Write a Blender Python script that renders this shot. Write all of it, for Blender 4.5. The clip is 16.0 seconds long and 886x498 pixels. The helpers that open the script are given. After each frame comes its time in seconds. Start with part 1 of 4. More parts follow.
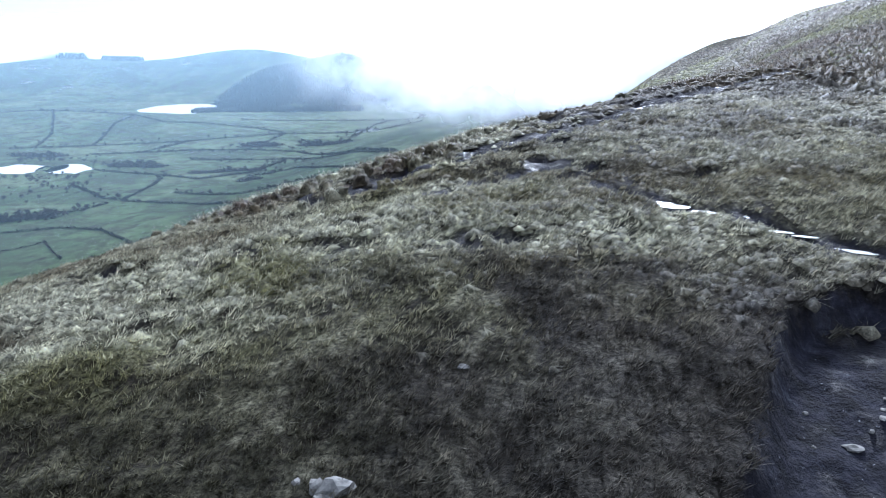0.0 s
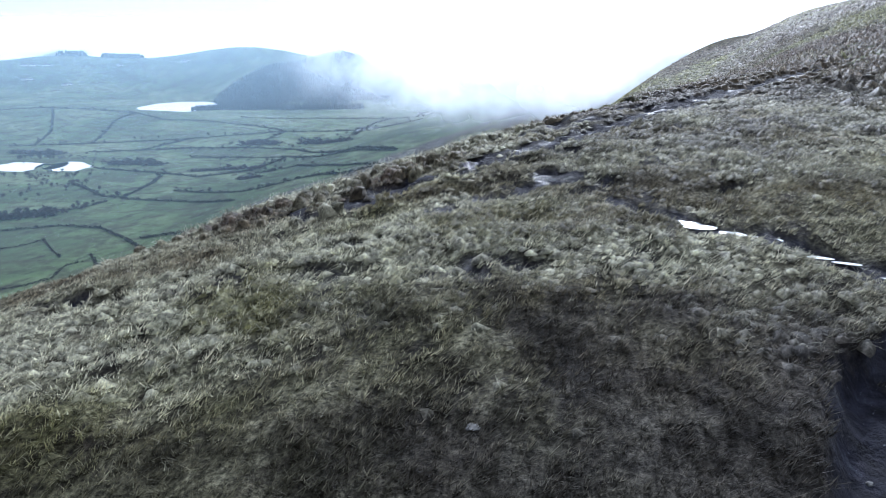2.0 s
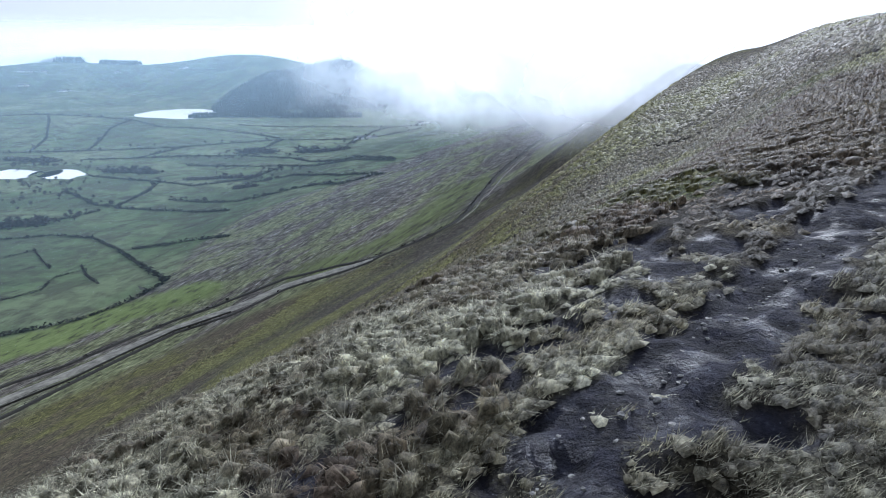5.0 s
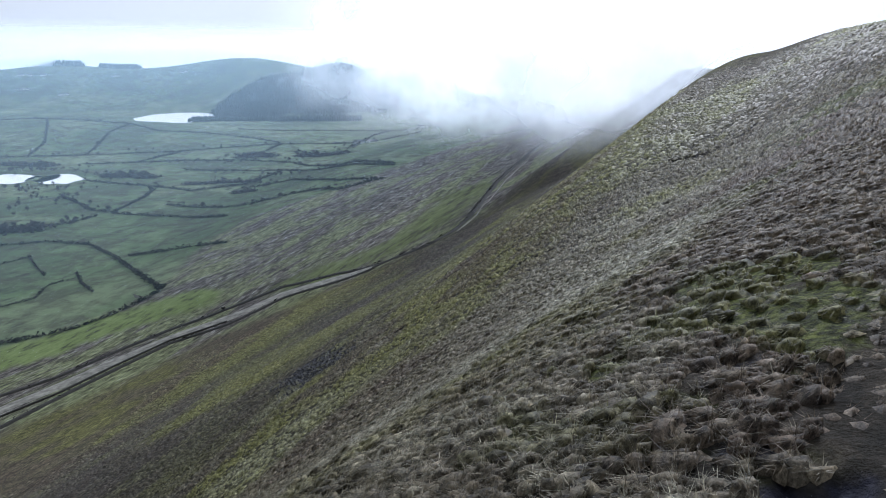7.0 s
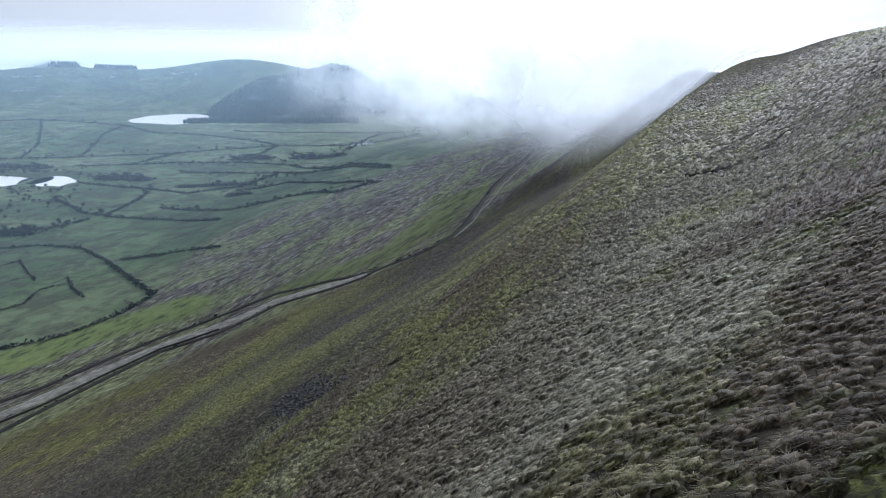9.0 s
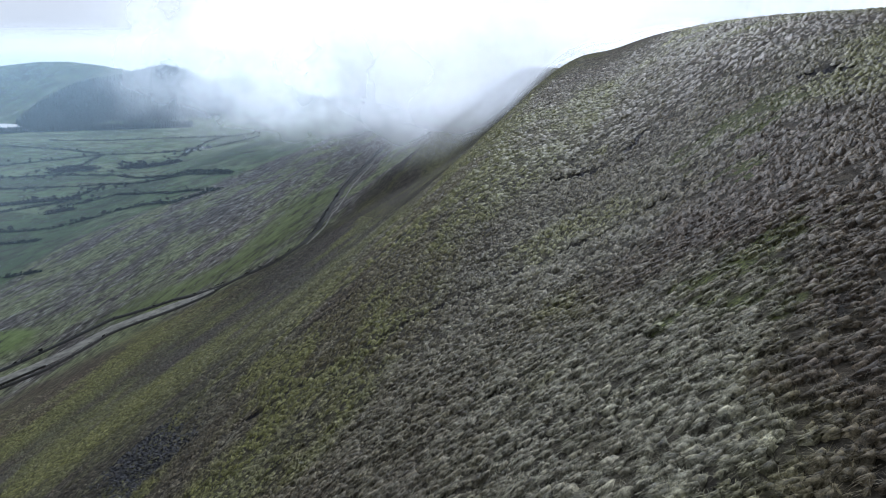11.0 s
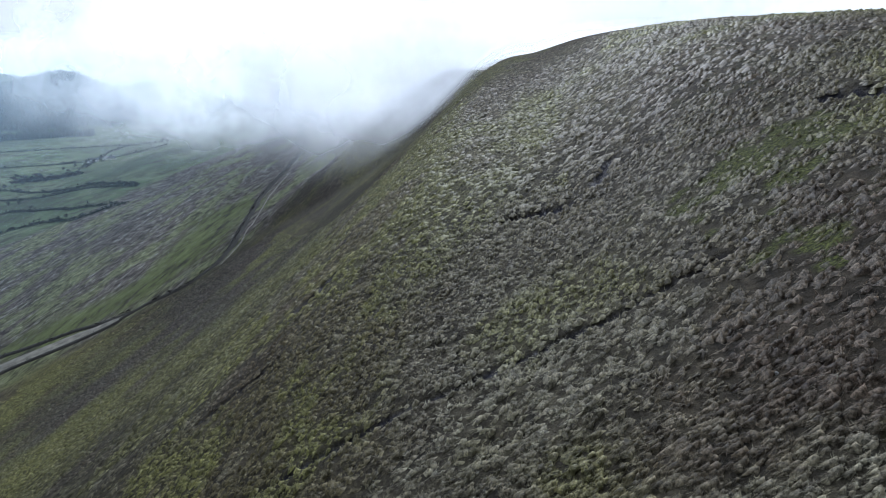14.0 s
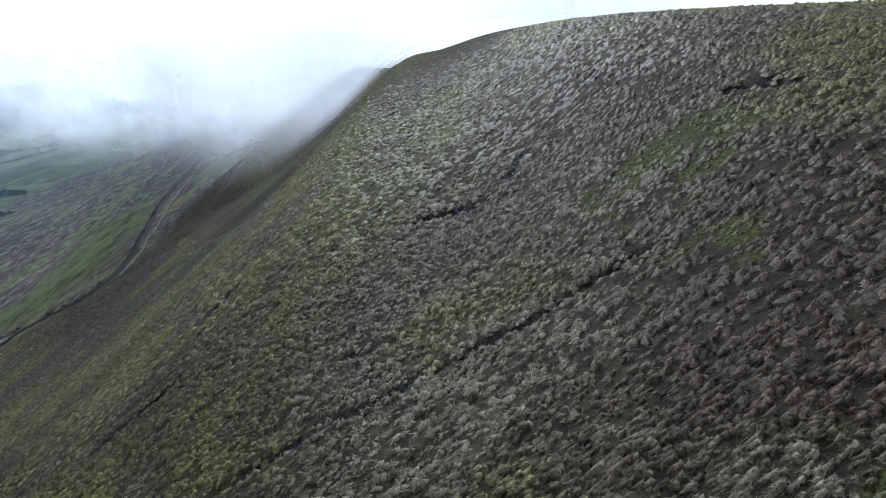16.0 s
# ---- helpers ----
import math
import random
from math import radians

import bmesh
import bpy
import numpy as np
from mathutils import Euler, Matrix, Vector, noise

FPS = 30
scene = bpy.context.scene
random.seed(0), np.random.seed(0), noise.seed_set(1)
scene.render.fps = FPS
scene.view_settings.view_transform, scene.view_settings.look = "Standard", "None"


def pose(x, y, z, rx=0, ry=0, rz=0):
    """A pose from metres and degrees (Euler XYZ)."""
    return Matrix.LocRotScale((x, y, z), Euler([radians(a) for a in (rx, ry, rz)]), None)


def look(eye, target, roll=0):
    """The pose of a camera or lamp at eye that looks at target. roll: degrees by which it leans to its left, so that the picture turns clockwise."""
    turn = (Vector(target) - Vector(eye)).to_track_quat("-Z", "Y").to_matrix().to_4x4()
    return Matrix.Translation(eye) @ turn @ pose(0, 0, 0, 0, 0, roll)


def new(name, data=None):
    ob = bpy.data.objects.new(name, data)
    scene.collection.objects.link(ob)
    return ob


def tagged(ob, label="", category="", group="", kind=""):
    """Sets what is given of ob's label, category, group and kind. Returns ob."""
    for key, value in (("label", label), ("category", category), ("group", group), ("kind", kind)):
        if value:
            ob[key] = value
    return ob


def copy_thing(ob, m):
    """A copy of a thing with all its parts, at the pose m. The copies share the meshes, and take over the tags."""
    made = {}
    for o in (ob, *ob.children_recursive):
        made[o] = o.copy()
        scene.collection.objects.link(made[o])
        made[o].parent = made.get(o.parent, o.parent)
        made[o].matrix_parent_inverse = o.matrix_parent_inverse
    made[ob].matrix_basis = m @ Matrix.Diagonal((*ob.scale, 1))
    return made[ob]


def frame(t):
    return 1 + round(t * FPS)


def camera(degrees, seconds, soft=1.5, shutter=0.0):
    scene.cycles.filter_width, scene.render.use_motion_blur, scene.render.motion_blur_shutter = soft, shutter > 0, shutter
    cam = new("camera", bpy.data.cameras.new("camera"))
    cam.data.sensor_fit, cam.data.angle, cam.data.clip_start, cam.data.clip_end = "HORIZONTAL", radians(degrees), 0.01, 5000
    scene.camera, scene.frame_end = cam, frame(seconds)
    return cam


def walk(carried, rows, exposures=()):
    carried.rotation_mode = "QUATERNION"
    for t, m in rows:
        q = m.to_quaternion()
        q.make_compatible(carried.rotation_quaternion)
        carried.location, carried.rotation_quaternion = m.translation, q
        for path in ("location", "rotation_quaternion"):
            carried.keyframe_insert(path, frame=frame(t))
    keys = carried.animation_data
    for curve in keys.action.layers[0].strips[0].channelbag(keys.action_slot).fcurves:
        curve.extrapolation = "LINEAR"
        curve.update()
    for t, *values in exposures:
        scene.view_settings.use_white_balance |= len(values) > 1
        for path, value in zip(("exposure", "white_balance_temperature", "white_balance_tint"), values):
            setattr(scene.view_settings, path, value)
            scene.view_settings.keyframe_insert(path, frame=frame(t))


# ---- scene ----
EXPOSURE = [(0, 0.5, 5150, 12), (2, 0.36, 5250, 12), (4, 0.16, 5350, 12), (8, -0.08, 5500, 12), (11, -0.24, 5500, 11), (16, -0.22, 5450, 10)]
cam = camera(64.50, 16.0, soft=0.7)
# camera path: seconds, x, y, z, yaw, pitch, roll
PATH = [
    (0, 0.004, 0.454, 229.808, -0.056, -16.557, 0.173),
    (0.5, 0.096, 0.647, 229.866, 0.100, -16.577, 0.150),
    (1, 0.110, 0.734, 229.904, 0.042, -16.604, 0.109),
    (1.5, 0.047, 1.207, 229.931, -0.010, -16.637, 0.060),
    (2, -0.103, 2.403, 229.980, -0.038, -16.700, 0.056),
    (2.5, -0.245, 4.717, 230.193, -0.035, -16.644, 0.063),
    (3, -0.353, 7.401, 230.428, -0.041, -16.554, 0.025),
    (3.5, -0.477, 10.632, 230.734, -0.076, -16.417, -0.042),
    (4, -0.565, 14.027, 231.028, -0.114, -16.283, -0.101),
    (4.5, -0.578, 17.386, 231.346, -0.118, -16.182, -0.197),
    (5, -0.563, 20.753, 231.633, -0.126, -16.068, -0.292),
    (5.2, -0.570, 22.155, 231.757, -0.141, -16.113, -0.494),
    (7.3, -0.087, 36.100, 232.842, -0.097, -15.801, -0.230),
    (7.5, -0.071, 37.238, 232.932, -0.099, -15.790, -0.281),
    (8, -0.008, 40.646, 233.162, -0.083, -15.741, -0.359),
    (8.2, 0.032, 42.116, 233.178, -0.072, -15.711, -0.370),
    (10.3, -1.393, 56.989, 233.690, -4.806, -15.770, -0.554),
    (10.5, -1.132, 58.497, 233.630, -6.784, -15.769, -0.416),
    (11, -1.409, 61.852, 234.210, -13.033, -15.875, 0.285),
    (11.5, -1.063, 66.238, 234.642, -13.991, -15.954, 0.423),
    (12, -0.520, 71.017, 235.038, -14.167, -15.981, 0.429),
    (12.5, 0.441, 76.284, 235.262, -14.923, -15.991, 0.446),
    (13, 1.611, 81.651, 235.477, -17.611, -15.963, 0.505),
    (13.5, 2.231, 86.248, 236.305, -19.731, -15.889, 0.861),
    (14, 3.142, 89.820, 236.490, -19.736, -15.911, 0.831),
    (14.5, 3.895, 91.947, 236.495, -19.687, -15.942, 0.808),
    (15, 4.110, 92.849, 236.482, -19.695, -16.028, 0.753),
    (15.5, 4.671, 93.534, 236.200, -21.241, -15.998, 0.702),
    (16, 5.094, 93.761, 235.925, -27.075, -16.179, 0.988),
]
walk(cam, [(t, pose(x, y, z, 90 + pitch, roll, yaw)) for t, x, y, z, yaw, pitch, roll in PATH], EXPOSURE)

# ---- world and sun ----
scene.cycles.transparent_max_bounces = 64
world = bpy.data.worlds.new("overcast_sky")
scene.world = world
world.use_nodes = True
wt = world.node_tree
wt.nodes.clear()


def wnode(kind, **sets):
    n = wt.nodes.new(kind)
    for key, value in sets.items():
        n.inputs[key].default_value = value
    return n


sky = wt.nodes.new("ShaderNodeTexSky")
sky.sky_type, sky.sun_disc, sky.sun_elevation, sky.sun_rotation = "NISHITA", False, radians(27), radians(18)
sky_scale = wt.nodes.new("ShaderNodeVectorMath")
sky_scale.operation = "SCALE"
sky_scale.inputs["Scale"].default_value = 0.1
wt.links.new(sky.outputs[0], sky_scale.inputs[0])
coord = wt.nodes.new("ShaderNodeTexCoord")
stretch = wt.nodes.new("ShaderNodeMapping")
stretch.inputs["Scale"].default_value = (1, 1, 4)
wt.links.new(coord.outputs["Generated"], stretch.inputs[0])
cloud = wnode("ShaderNodeTexNoise", Scale=2.2, Detail=5.0, Roughness=0.5)
wt.links.new(stretch.outputs[0], cloud.inputs["Vector"])
tone = wt.nodes.new("ShaderNodeValToRGB")
tone.color_ramp.elements[0].position, tone.color_ramp.elements[0].color = 0.3, (0.95, 0.96, 0.97, 1)
tone.color_ramp.elements[1].position, tone.color_ramp.elements[1].color = 0.6, (1.02, 1.03, 1.04, 1)
wt.links.new(cloud.outputs[0], tone.inputs[0])
veil = wt.nodes.new("ShaderNodeMix")
veil.data_type = "RGBA"
veil.inputs[0].default_value = 0.95
wt.links.new(sky_scale.outputs[0], veil.inputs[6])
wt.links.new(tone.outputs[0], veil.inputs[7])
# the cloud is brightest round the hidden sun
SUN_AZIMUTH, SUN_HEIGHT = radians(18), radians(27)
SUN_WAY = (math.sin(SUN_AZIMUTH) * math.cos(SUN_HEIGHT), math.cos(SUN_AZIMUTH) * math.cos(SUN_HEIGHT), math.sin(SUN_HEIGHT))
facing = wt.nodes.new("ShaderNodeVectorMath")
facing.operation = "DOT_PRODUCT"
facing.inputs[1].default_value = SUN_WAY
wt.links.new(coord.outputs["Generated"], facing.inputs[0])
clip = wt.nodes.new("ShaderNodeMath")
clip.operation = "MAXIMUM"
clip.inputs[1].default_value = 0.0
wt.links.new(facing.outputs["Value"], clip.inputs[0])
power = wt.nodes.new("ShaderNodeMath")
power.operation = "POWER"
power.inputs[1].default_value = 1.3
wt.links.new(clip.outputs[0], power.inputs[0])
gain = wt.nodes.new("ShaderNodeMath")
gain.operation = "MULTIPLY_ADD"
gain.inputs[1].default_value, gain.inputs[2].default_value = 0.58, 0.48
wt.links.new(power.outputs[0], gain.inputs[0])
back = wnode("ShaderNodeBackground")
wt.links.new(veil.outputs[2], back.inputs[0])
wt.links.new(gain.outputs[0], back.inputs[1])
wout = wt.nodes.new("ShaderNodeOutputWorld")
wt.links.new(back.outputs[0], wout.inputs[0])

sun_data = bpy.data.lights.new("sun", "SUN")
sun_data.energy, sun_data.angle, sun_data.color = 3.6, radians(8), (1.0, 0.96, 0.9)
sun = new("sun", sun_data)
sun.matrix_world = look(Vector(SUN_WAY) * 400 + Vector((0, 0, 160)), (0, 0, 160))

# ---- terrain: a steep fell side falling from a brow line into a flat valley ----
BROW, ALONG, DOWN = np.array((-9.0, 22.0)), np.array((0.43, 0.9028)), np.array((-0.9028, 0.43))
HILL = np.array([
    [221.8, 233.6, 245.1, 250.4, 243.2, 246.0, 244.8, 240.3],
    [207.9, 223.7, 243.1, 248.0, 253.6, 230.1, 224.8, 217.4],
    [197.2, 217.9, 229.1, 247.3, 237.0, 239.8, 213.2, 195.5],
    [183.2, 195.1, 223.2, 221.5, 247.3, 250.2, 196.5, 162.0],
    [167.8, 184.2, 216.3, 233.1, 225.0, 260.4, 176.5, 111.8],
    [158.3, 206.5, 225.1, 227.3, 194.2, 251.9, 181.6, 83.3],
    [132.6, 166.6, 207.9, 186.2, 199.4, 248.2, 196.7, 131.6],
    [71.4, 99.5, 124.7, 146.3, 161.4, 166.5, 176.6, 197.4],
    [-0.7, 14.8, 36.1, 64.1, 82.0, 75.1, 149.3, 237.2],
    [-45.2, -50.2, -50.1, -54.0, -73.1, -45.3, 88.1, 185.5],
    [-51.6, -53.7, -56.6, -52.5, -47.2, -46.4, -48.1, -37.7],
    [-45.1, -35.0, -27.3, -23.9, -36.3, -88.3, -179.4, -275.2],
])


def lattice(i, j, seed):
    n = (i.astype(np.int64) * 374761393 + j.astype(np.int64) * 668265263 + seed * 974634541) & 0xFFFFFFFF
    n = ((n ^ (n >> 13)) * 1274126177) & 0xFFFFFFFF
    return ((n ^ (n >> 16)) & 0xFFFF) / 65535.0


def vnoise(x, y, seed=0):
    i, j = np.floor(x), np.floor(y)
    a, b = x - i, y - j
    a, b = a * a * (3 - 2 * a), b * b * (3 - 2 * b)
    return ((lattice(i, j, seed) * (1 - a) + lattice(i + 1, j, seed) * a) * (1 - b)
            + (lattice(i, j + 1, seed) * (1 - a) + lattice(i + 1, j + 1, seed) * a) * b)


def fbm(x, y, seed=0, octaves=4):
    total, size = np.zeros_like(np.asarray(x, float)), 0.5
    for k in range(octaves):
        total += size * vnoise(x * 2 ** k, y * 2 ** k, seed + 17 * k)
        size *= 0.5
    return total / (1 - 0.5 ** octaves)


def smooth(v, lo, hi):
    t = np.clip((v - lo) / (hi - lo), 0, 1)
    return t * t * (3 - 2 * t)


def slope_coords(x, y):
    """Metres down from the brow line and along it."""
    dx, dy = x - BROW[0], y - BROW[1]
    return dx * DOWN[0] + dy * DOWN[1], dx * ALONG[0] + dy * ALONG[1]


def from_slope(s, u):
    return BROW[0] + s * DOWN[0] + u * ALONG[0], BROW[1] + s * DOWN[1] + u * ALONG[1]


def spline(v, lo, hi, n):
    t = np.clip((v - lo) / (hi - lo), 0, 1) * (n - 3)
    i = np.minimum(t.astype(int), n - 4)
    t = t - i
    return i, ((1 - t) ** 3 / 6, (3 * t ** 3 - 6 * t ** 2 + 4) / 6, (-3 * t ** 3 + 3 * t ** 2 + 3 * t + 1) / 6, t ** 3 / 6)


# far hills: centre x, y, rise, two half widths, turn
HILLS = [(-1300, 2350, 60, 560, 280, 12), (-1080, 4100, 196, 560, 420, 0), (-455, 3460, 178, 240, 240, 0),
         (-800, 3560, 92, 250, 230, 0), (-2300, 4150, 190, 900, 480, 12), (-1800, 5300, 262, 2600, 420, 4), (1800, 5600, 250, 2200, 420, 0), (300, 4200, 160, 900, 500, 0), (1500, 3800, 220, 900, 900, 0)]


def broad(x, y):
    """The land without its tussocks."""
    x, y = np.asarray(x, float), np.asarray(y, float)
    s, u = slope_coords(x, y)
    ia, wa = spline(np.arcsinh(s / 30), -3.0, 4.4, HILL.shape[0])
    ib, wb = spline(np.arcsinh(u / 80), -1.7, 3.8, HILL.shape[1])
    z = np.zeros_like(x)
    for k in range(4):
        for l in range(4):
            z += HILL[ia + k, ib + l] * wa[k] * wb[l]
    # a second spur of the fell stands behind the first
    spur = 216 - 0.78 * np.maximum(s - 88, 0) - 0.10 * np.maximum(88 - s, 0)
    z = z + np.maximum(spur - z, 0) * smooth(u, 630, 730) * (1 - smooth(u, 850, 1150))
    floor = smooth(s - 0.32 * np.maximum(u - 400, 0), 480, 800)
    z = z * (1 - floor) - 50 * floor
    for cx, cy, rise, wx, wy, turn in HILLS:
        c, n = math.cos(radians(turn)), math.sin(radians(turn))
        dx, dy = (x - cx) * c + (y - cy) * n, -(x - cx) * n + (y - cy) * c
        z += floor * rise * np.exp(-(dx / wx) ** 2 - (dy / wy) ** 2)
    far = smooth(s, 250, 900)
    z += far * 10 * (fbm(x / 300, y / 300, 5) - 0.5) + smooth(s, 40, 300) * (1 - floor) * 6 * (fbm(x / 90, y / 160, 9, 2) - 0.5)
    return z


# waters: centre x, y, two half widths, turn in degrees, level
WATERS = [(-1105, 3060, 185, 235, 20, -49.0), (-962, 1600, 62, 62, 30, -50.5), (-858, 1592, 44, 68, 30, -50.5)]


def round_water(x, y, w):
    cx, cy, rx, ry, turn, level = w
    c, n = math.cos(radians(turn)), math.sin(radians(turn))
    dx, dy = (x - cx) * c + (y - cy) * n, -(x - cx) * n + (y - cy) * c
    wild = 0.35 if rx > 100 else 0.9
    return np.hypot(dx / rx, dy / ry) + wild * (fbm(x / (0.7 * rx), y / (0.7 * rx), 71, 3) - 0.5)


def to_line(x, y, pts):
    """Distance to a polyline, and how far along it the nearest place is (0 to its last corner)."""
    best, place = np.full(np.shape(x), 1e9), np.zeros(np.shape(x))
    for k in range(len(pts) - 1):
        ax, ay, bx, by = *pts[k][:2], *pts[k + 1][:2]
        h = np.clip(((x - ax) * (bx - ax) + (y - ay) * (by - ay)) / ((bx - ax) ** 2 + (by - ay) ** 2), 0, 1)
        d = np.hypot(x - ax - h * (bx - ax), y - ay - h * (by - ay))
        place = np.where(d < best, k + h, place)
        best = np.minimum(best, d)
    return best, place


PEAT_PATH = [(-4.6, 26.3), (-1.6, 28.2), (0.3, 29.7), (2.2, 31.2), (4.3, 33.6), (6.4, 36.2), (8.9, 39.0), (11.8, 42), (15.8, 46), (22, 51.5), (32, 62)]
PEAT_PIT = [(4.6, 3.0), (5.5, 5.0), (9.4, 12.7)]
WET_LINE = [(4.9, 23.4), (7.0, 21.7), (8.6, 20.5), (9.6, 19.1), (11.3, 17.2), (14.5, 15.0)]
SHEEP_RUT = [(-20, 170), (-8, 166.5), (4, 162.0), (10, 159.3), (16, 156.8), (22.5, 154.6), (28.5, 151.3), (34, 149.0), (38.5, 146.3), (42, 144.3), (45, 142.6), (47.5, 141.0), (50, 138.8)]
SCARS = [[(53.5, 198), (57, 193.5), (60.5, 189.0)], [(0, 208), (6, 207.3), (12.7, 206.3)], [(21, 233), (30, 238)], [(76.5, 156), (77.5, 152), (76, 147.5)], [(66, 190), (72, 196)], [(30, 262), (44, 274)]]
# dark hollows under peat hags: x, y, radius, depth
HOLLOWS = [(0.5, 26.0, 1.15, 0.75), (1.7, 26.5, 0.7, 0.4), (-8.8, 19.0, 0.9, 0.22), (-10.1, 19.7, 0.6, 0.2), (2.9, 29.6, 0.8, 0.4), (5.0, 31.2, 0.9, 0.4),
           (-2.4, 24.4, 0.8, 0.35), (9.2, 24.4, 0.7, 0.3), (1.3, 30.6, 0.8, 0.35), (-0.9, 28.4, 0.6, 0.3)]
PUDDLES = [(5.9, 22.6, 0.44, 0.11, -38), (6.55, 22.05, 0.31, 0.18, -30), (7.05, 21.7, 0.42, 0.27, -36), (7.7, 21.1, 0.38, 0.15, -35), (8.65, 20.6, 0.27, 0.1, -35),
           (7.9, 19.25, 0.21, 0.15, 30), (8.2, 19.0, 0.17, 0.1, 20), (9.3, 19.35, 0.31, 0.08, -25), (9.9, 18.95, 0.23, 0.07, -25), (10.7, 17.9, 0.36, 0.11, -30)]


PUDDLE_LEVELS = [float(broad(np.array([p[0]]), np.array([p[1]]))[0]) - 0.22 for p in PUDDLES]


def puddle_reach(x, y, p):
    c, n = math.cos(radians(p[4])), math.sin(radians(p[4]))
    dx, dy = (x - p[0]) * c + (y - p[1]) * n, -(x - p[0]) * n + (y - p[1]) * c
    return np.hypot(dx / p[2], dy / p[3]) + 0.9 * (vnoise(x * 3.0, y * 3.0, 55) - 0.5)


def bare(x, y):
    """How far the turf is worn down to peat, 0 to 1."""
    ragged = fbm(x / 1.3, y / 1.3, 41, 3) - 0.5
    d, k = to_line(x, y, PEAT_PATH)
    m = 1 - smooth(d + 0.9 * ragged, 1.3, 1.6)
    core = 1 - smooth(d, 0.8, 1.3)
    d, k = to_line(x, y, PEAT_PIT)
    m = np.maximum(m, 1 - smooth(d + 0.7 * ragged, 2.55, 2.85))
    wet, k = to_line(x, y, WET_LINE)
    m = np.maximum(m, 1 - smooth(wet + 1.6 * ragged, 0.35, 0.8))
    d, k = to_line(x, y, SHEEP_RUT)
    m = np.maximum(m, 1 - smooth(d + 0.4 * ragged, 0.35, 0.7))
    for line in SCARS:
        d, k = to_line(x, y, line)
        m = np.maximum(m, 0.95 * (1 - smooth(d + 2.0 * ragged, 0.7, 1.7)))
    for hx, hy, r, depth in HOLLOWS:
        m = np.maximum(m, 1 - smooth(np.hypot(x - hx, y - hy) + 1.6 * ragged, 0.6 * r, r))
    s, u = slope_coords(x, y)
    churned = smooth(u, -6, 4) * (1 - smooth(u, 30, 44)) * smooth(s, -17, -9) * (1 - smooth(s, -2.5, 1.0))
    patch = fbm(x / 2.1, y / 2.1, 63, 4)
    m = np.maximum(m, churned * smooth(patch, 0.53, 0.59))
    return m * (1 - 0.92 * (1 - core * smooth(u, 9, 16)) * smooth(fbm(x / 0.9, y / 0.9, 95, 2), 0.54, 0.64) * (u < 60) * (y > 14.5) * smooth(wet, 0.3, 0.9))


def flush(x, y):
    """Cushions of bright moss in the wet gaps between tussocks."""
    s, u = slope_coords(x, y)
    wet = smooth(fbm(x / 24, y / 24, 103, 2), 0.42, 0.60) * smooth(y, 44, 54) * (1 - smooth(s, 0, 9)) * (1 - 0.8 * smooth(u, 95, 120))
    return wet * smooth(fbm(x / 2.2, y / 2.2, 101, 3), 0.61, 0.69)


MOSSES = [(10.5, 57, 4.5), (13, 61, 3.5), (33, 106, 5), (27, 99, 4.5), (30, 101, 3), (64, 155, 8), (59, 144, 5), (66, 147, 4), (50, 131, 4)]


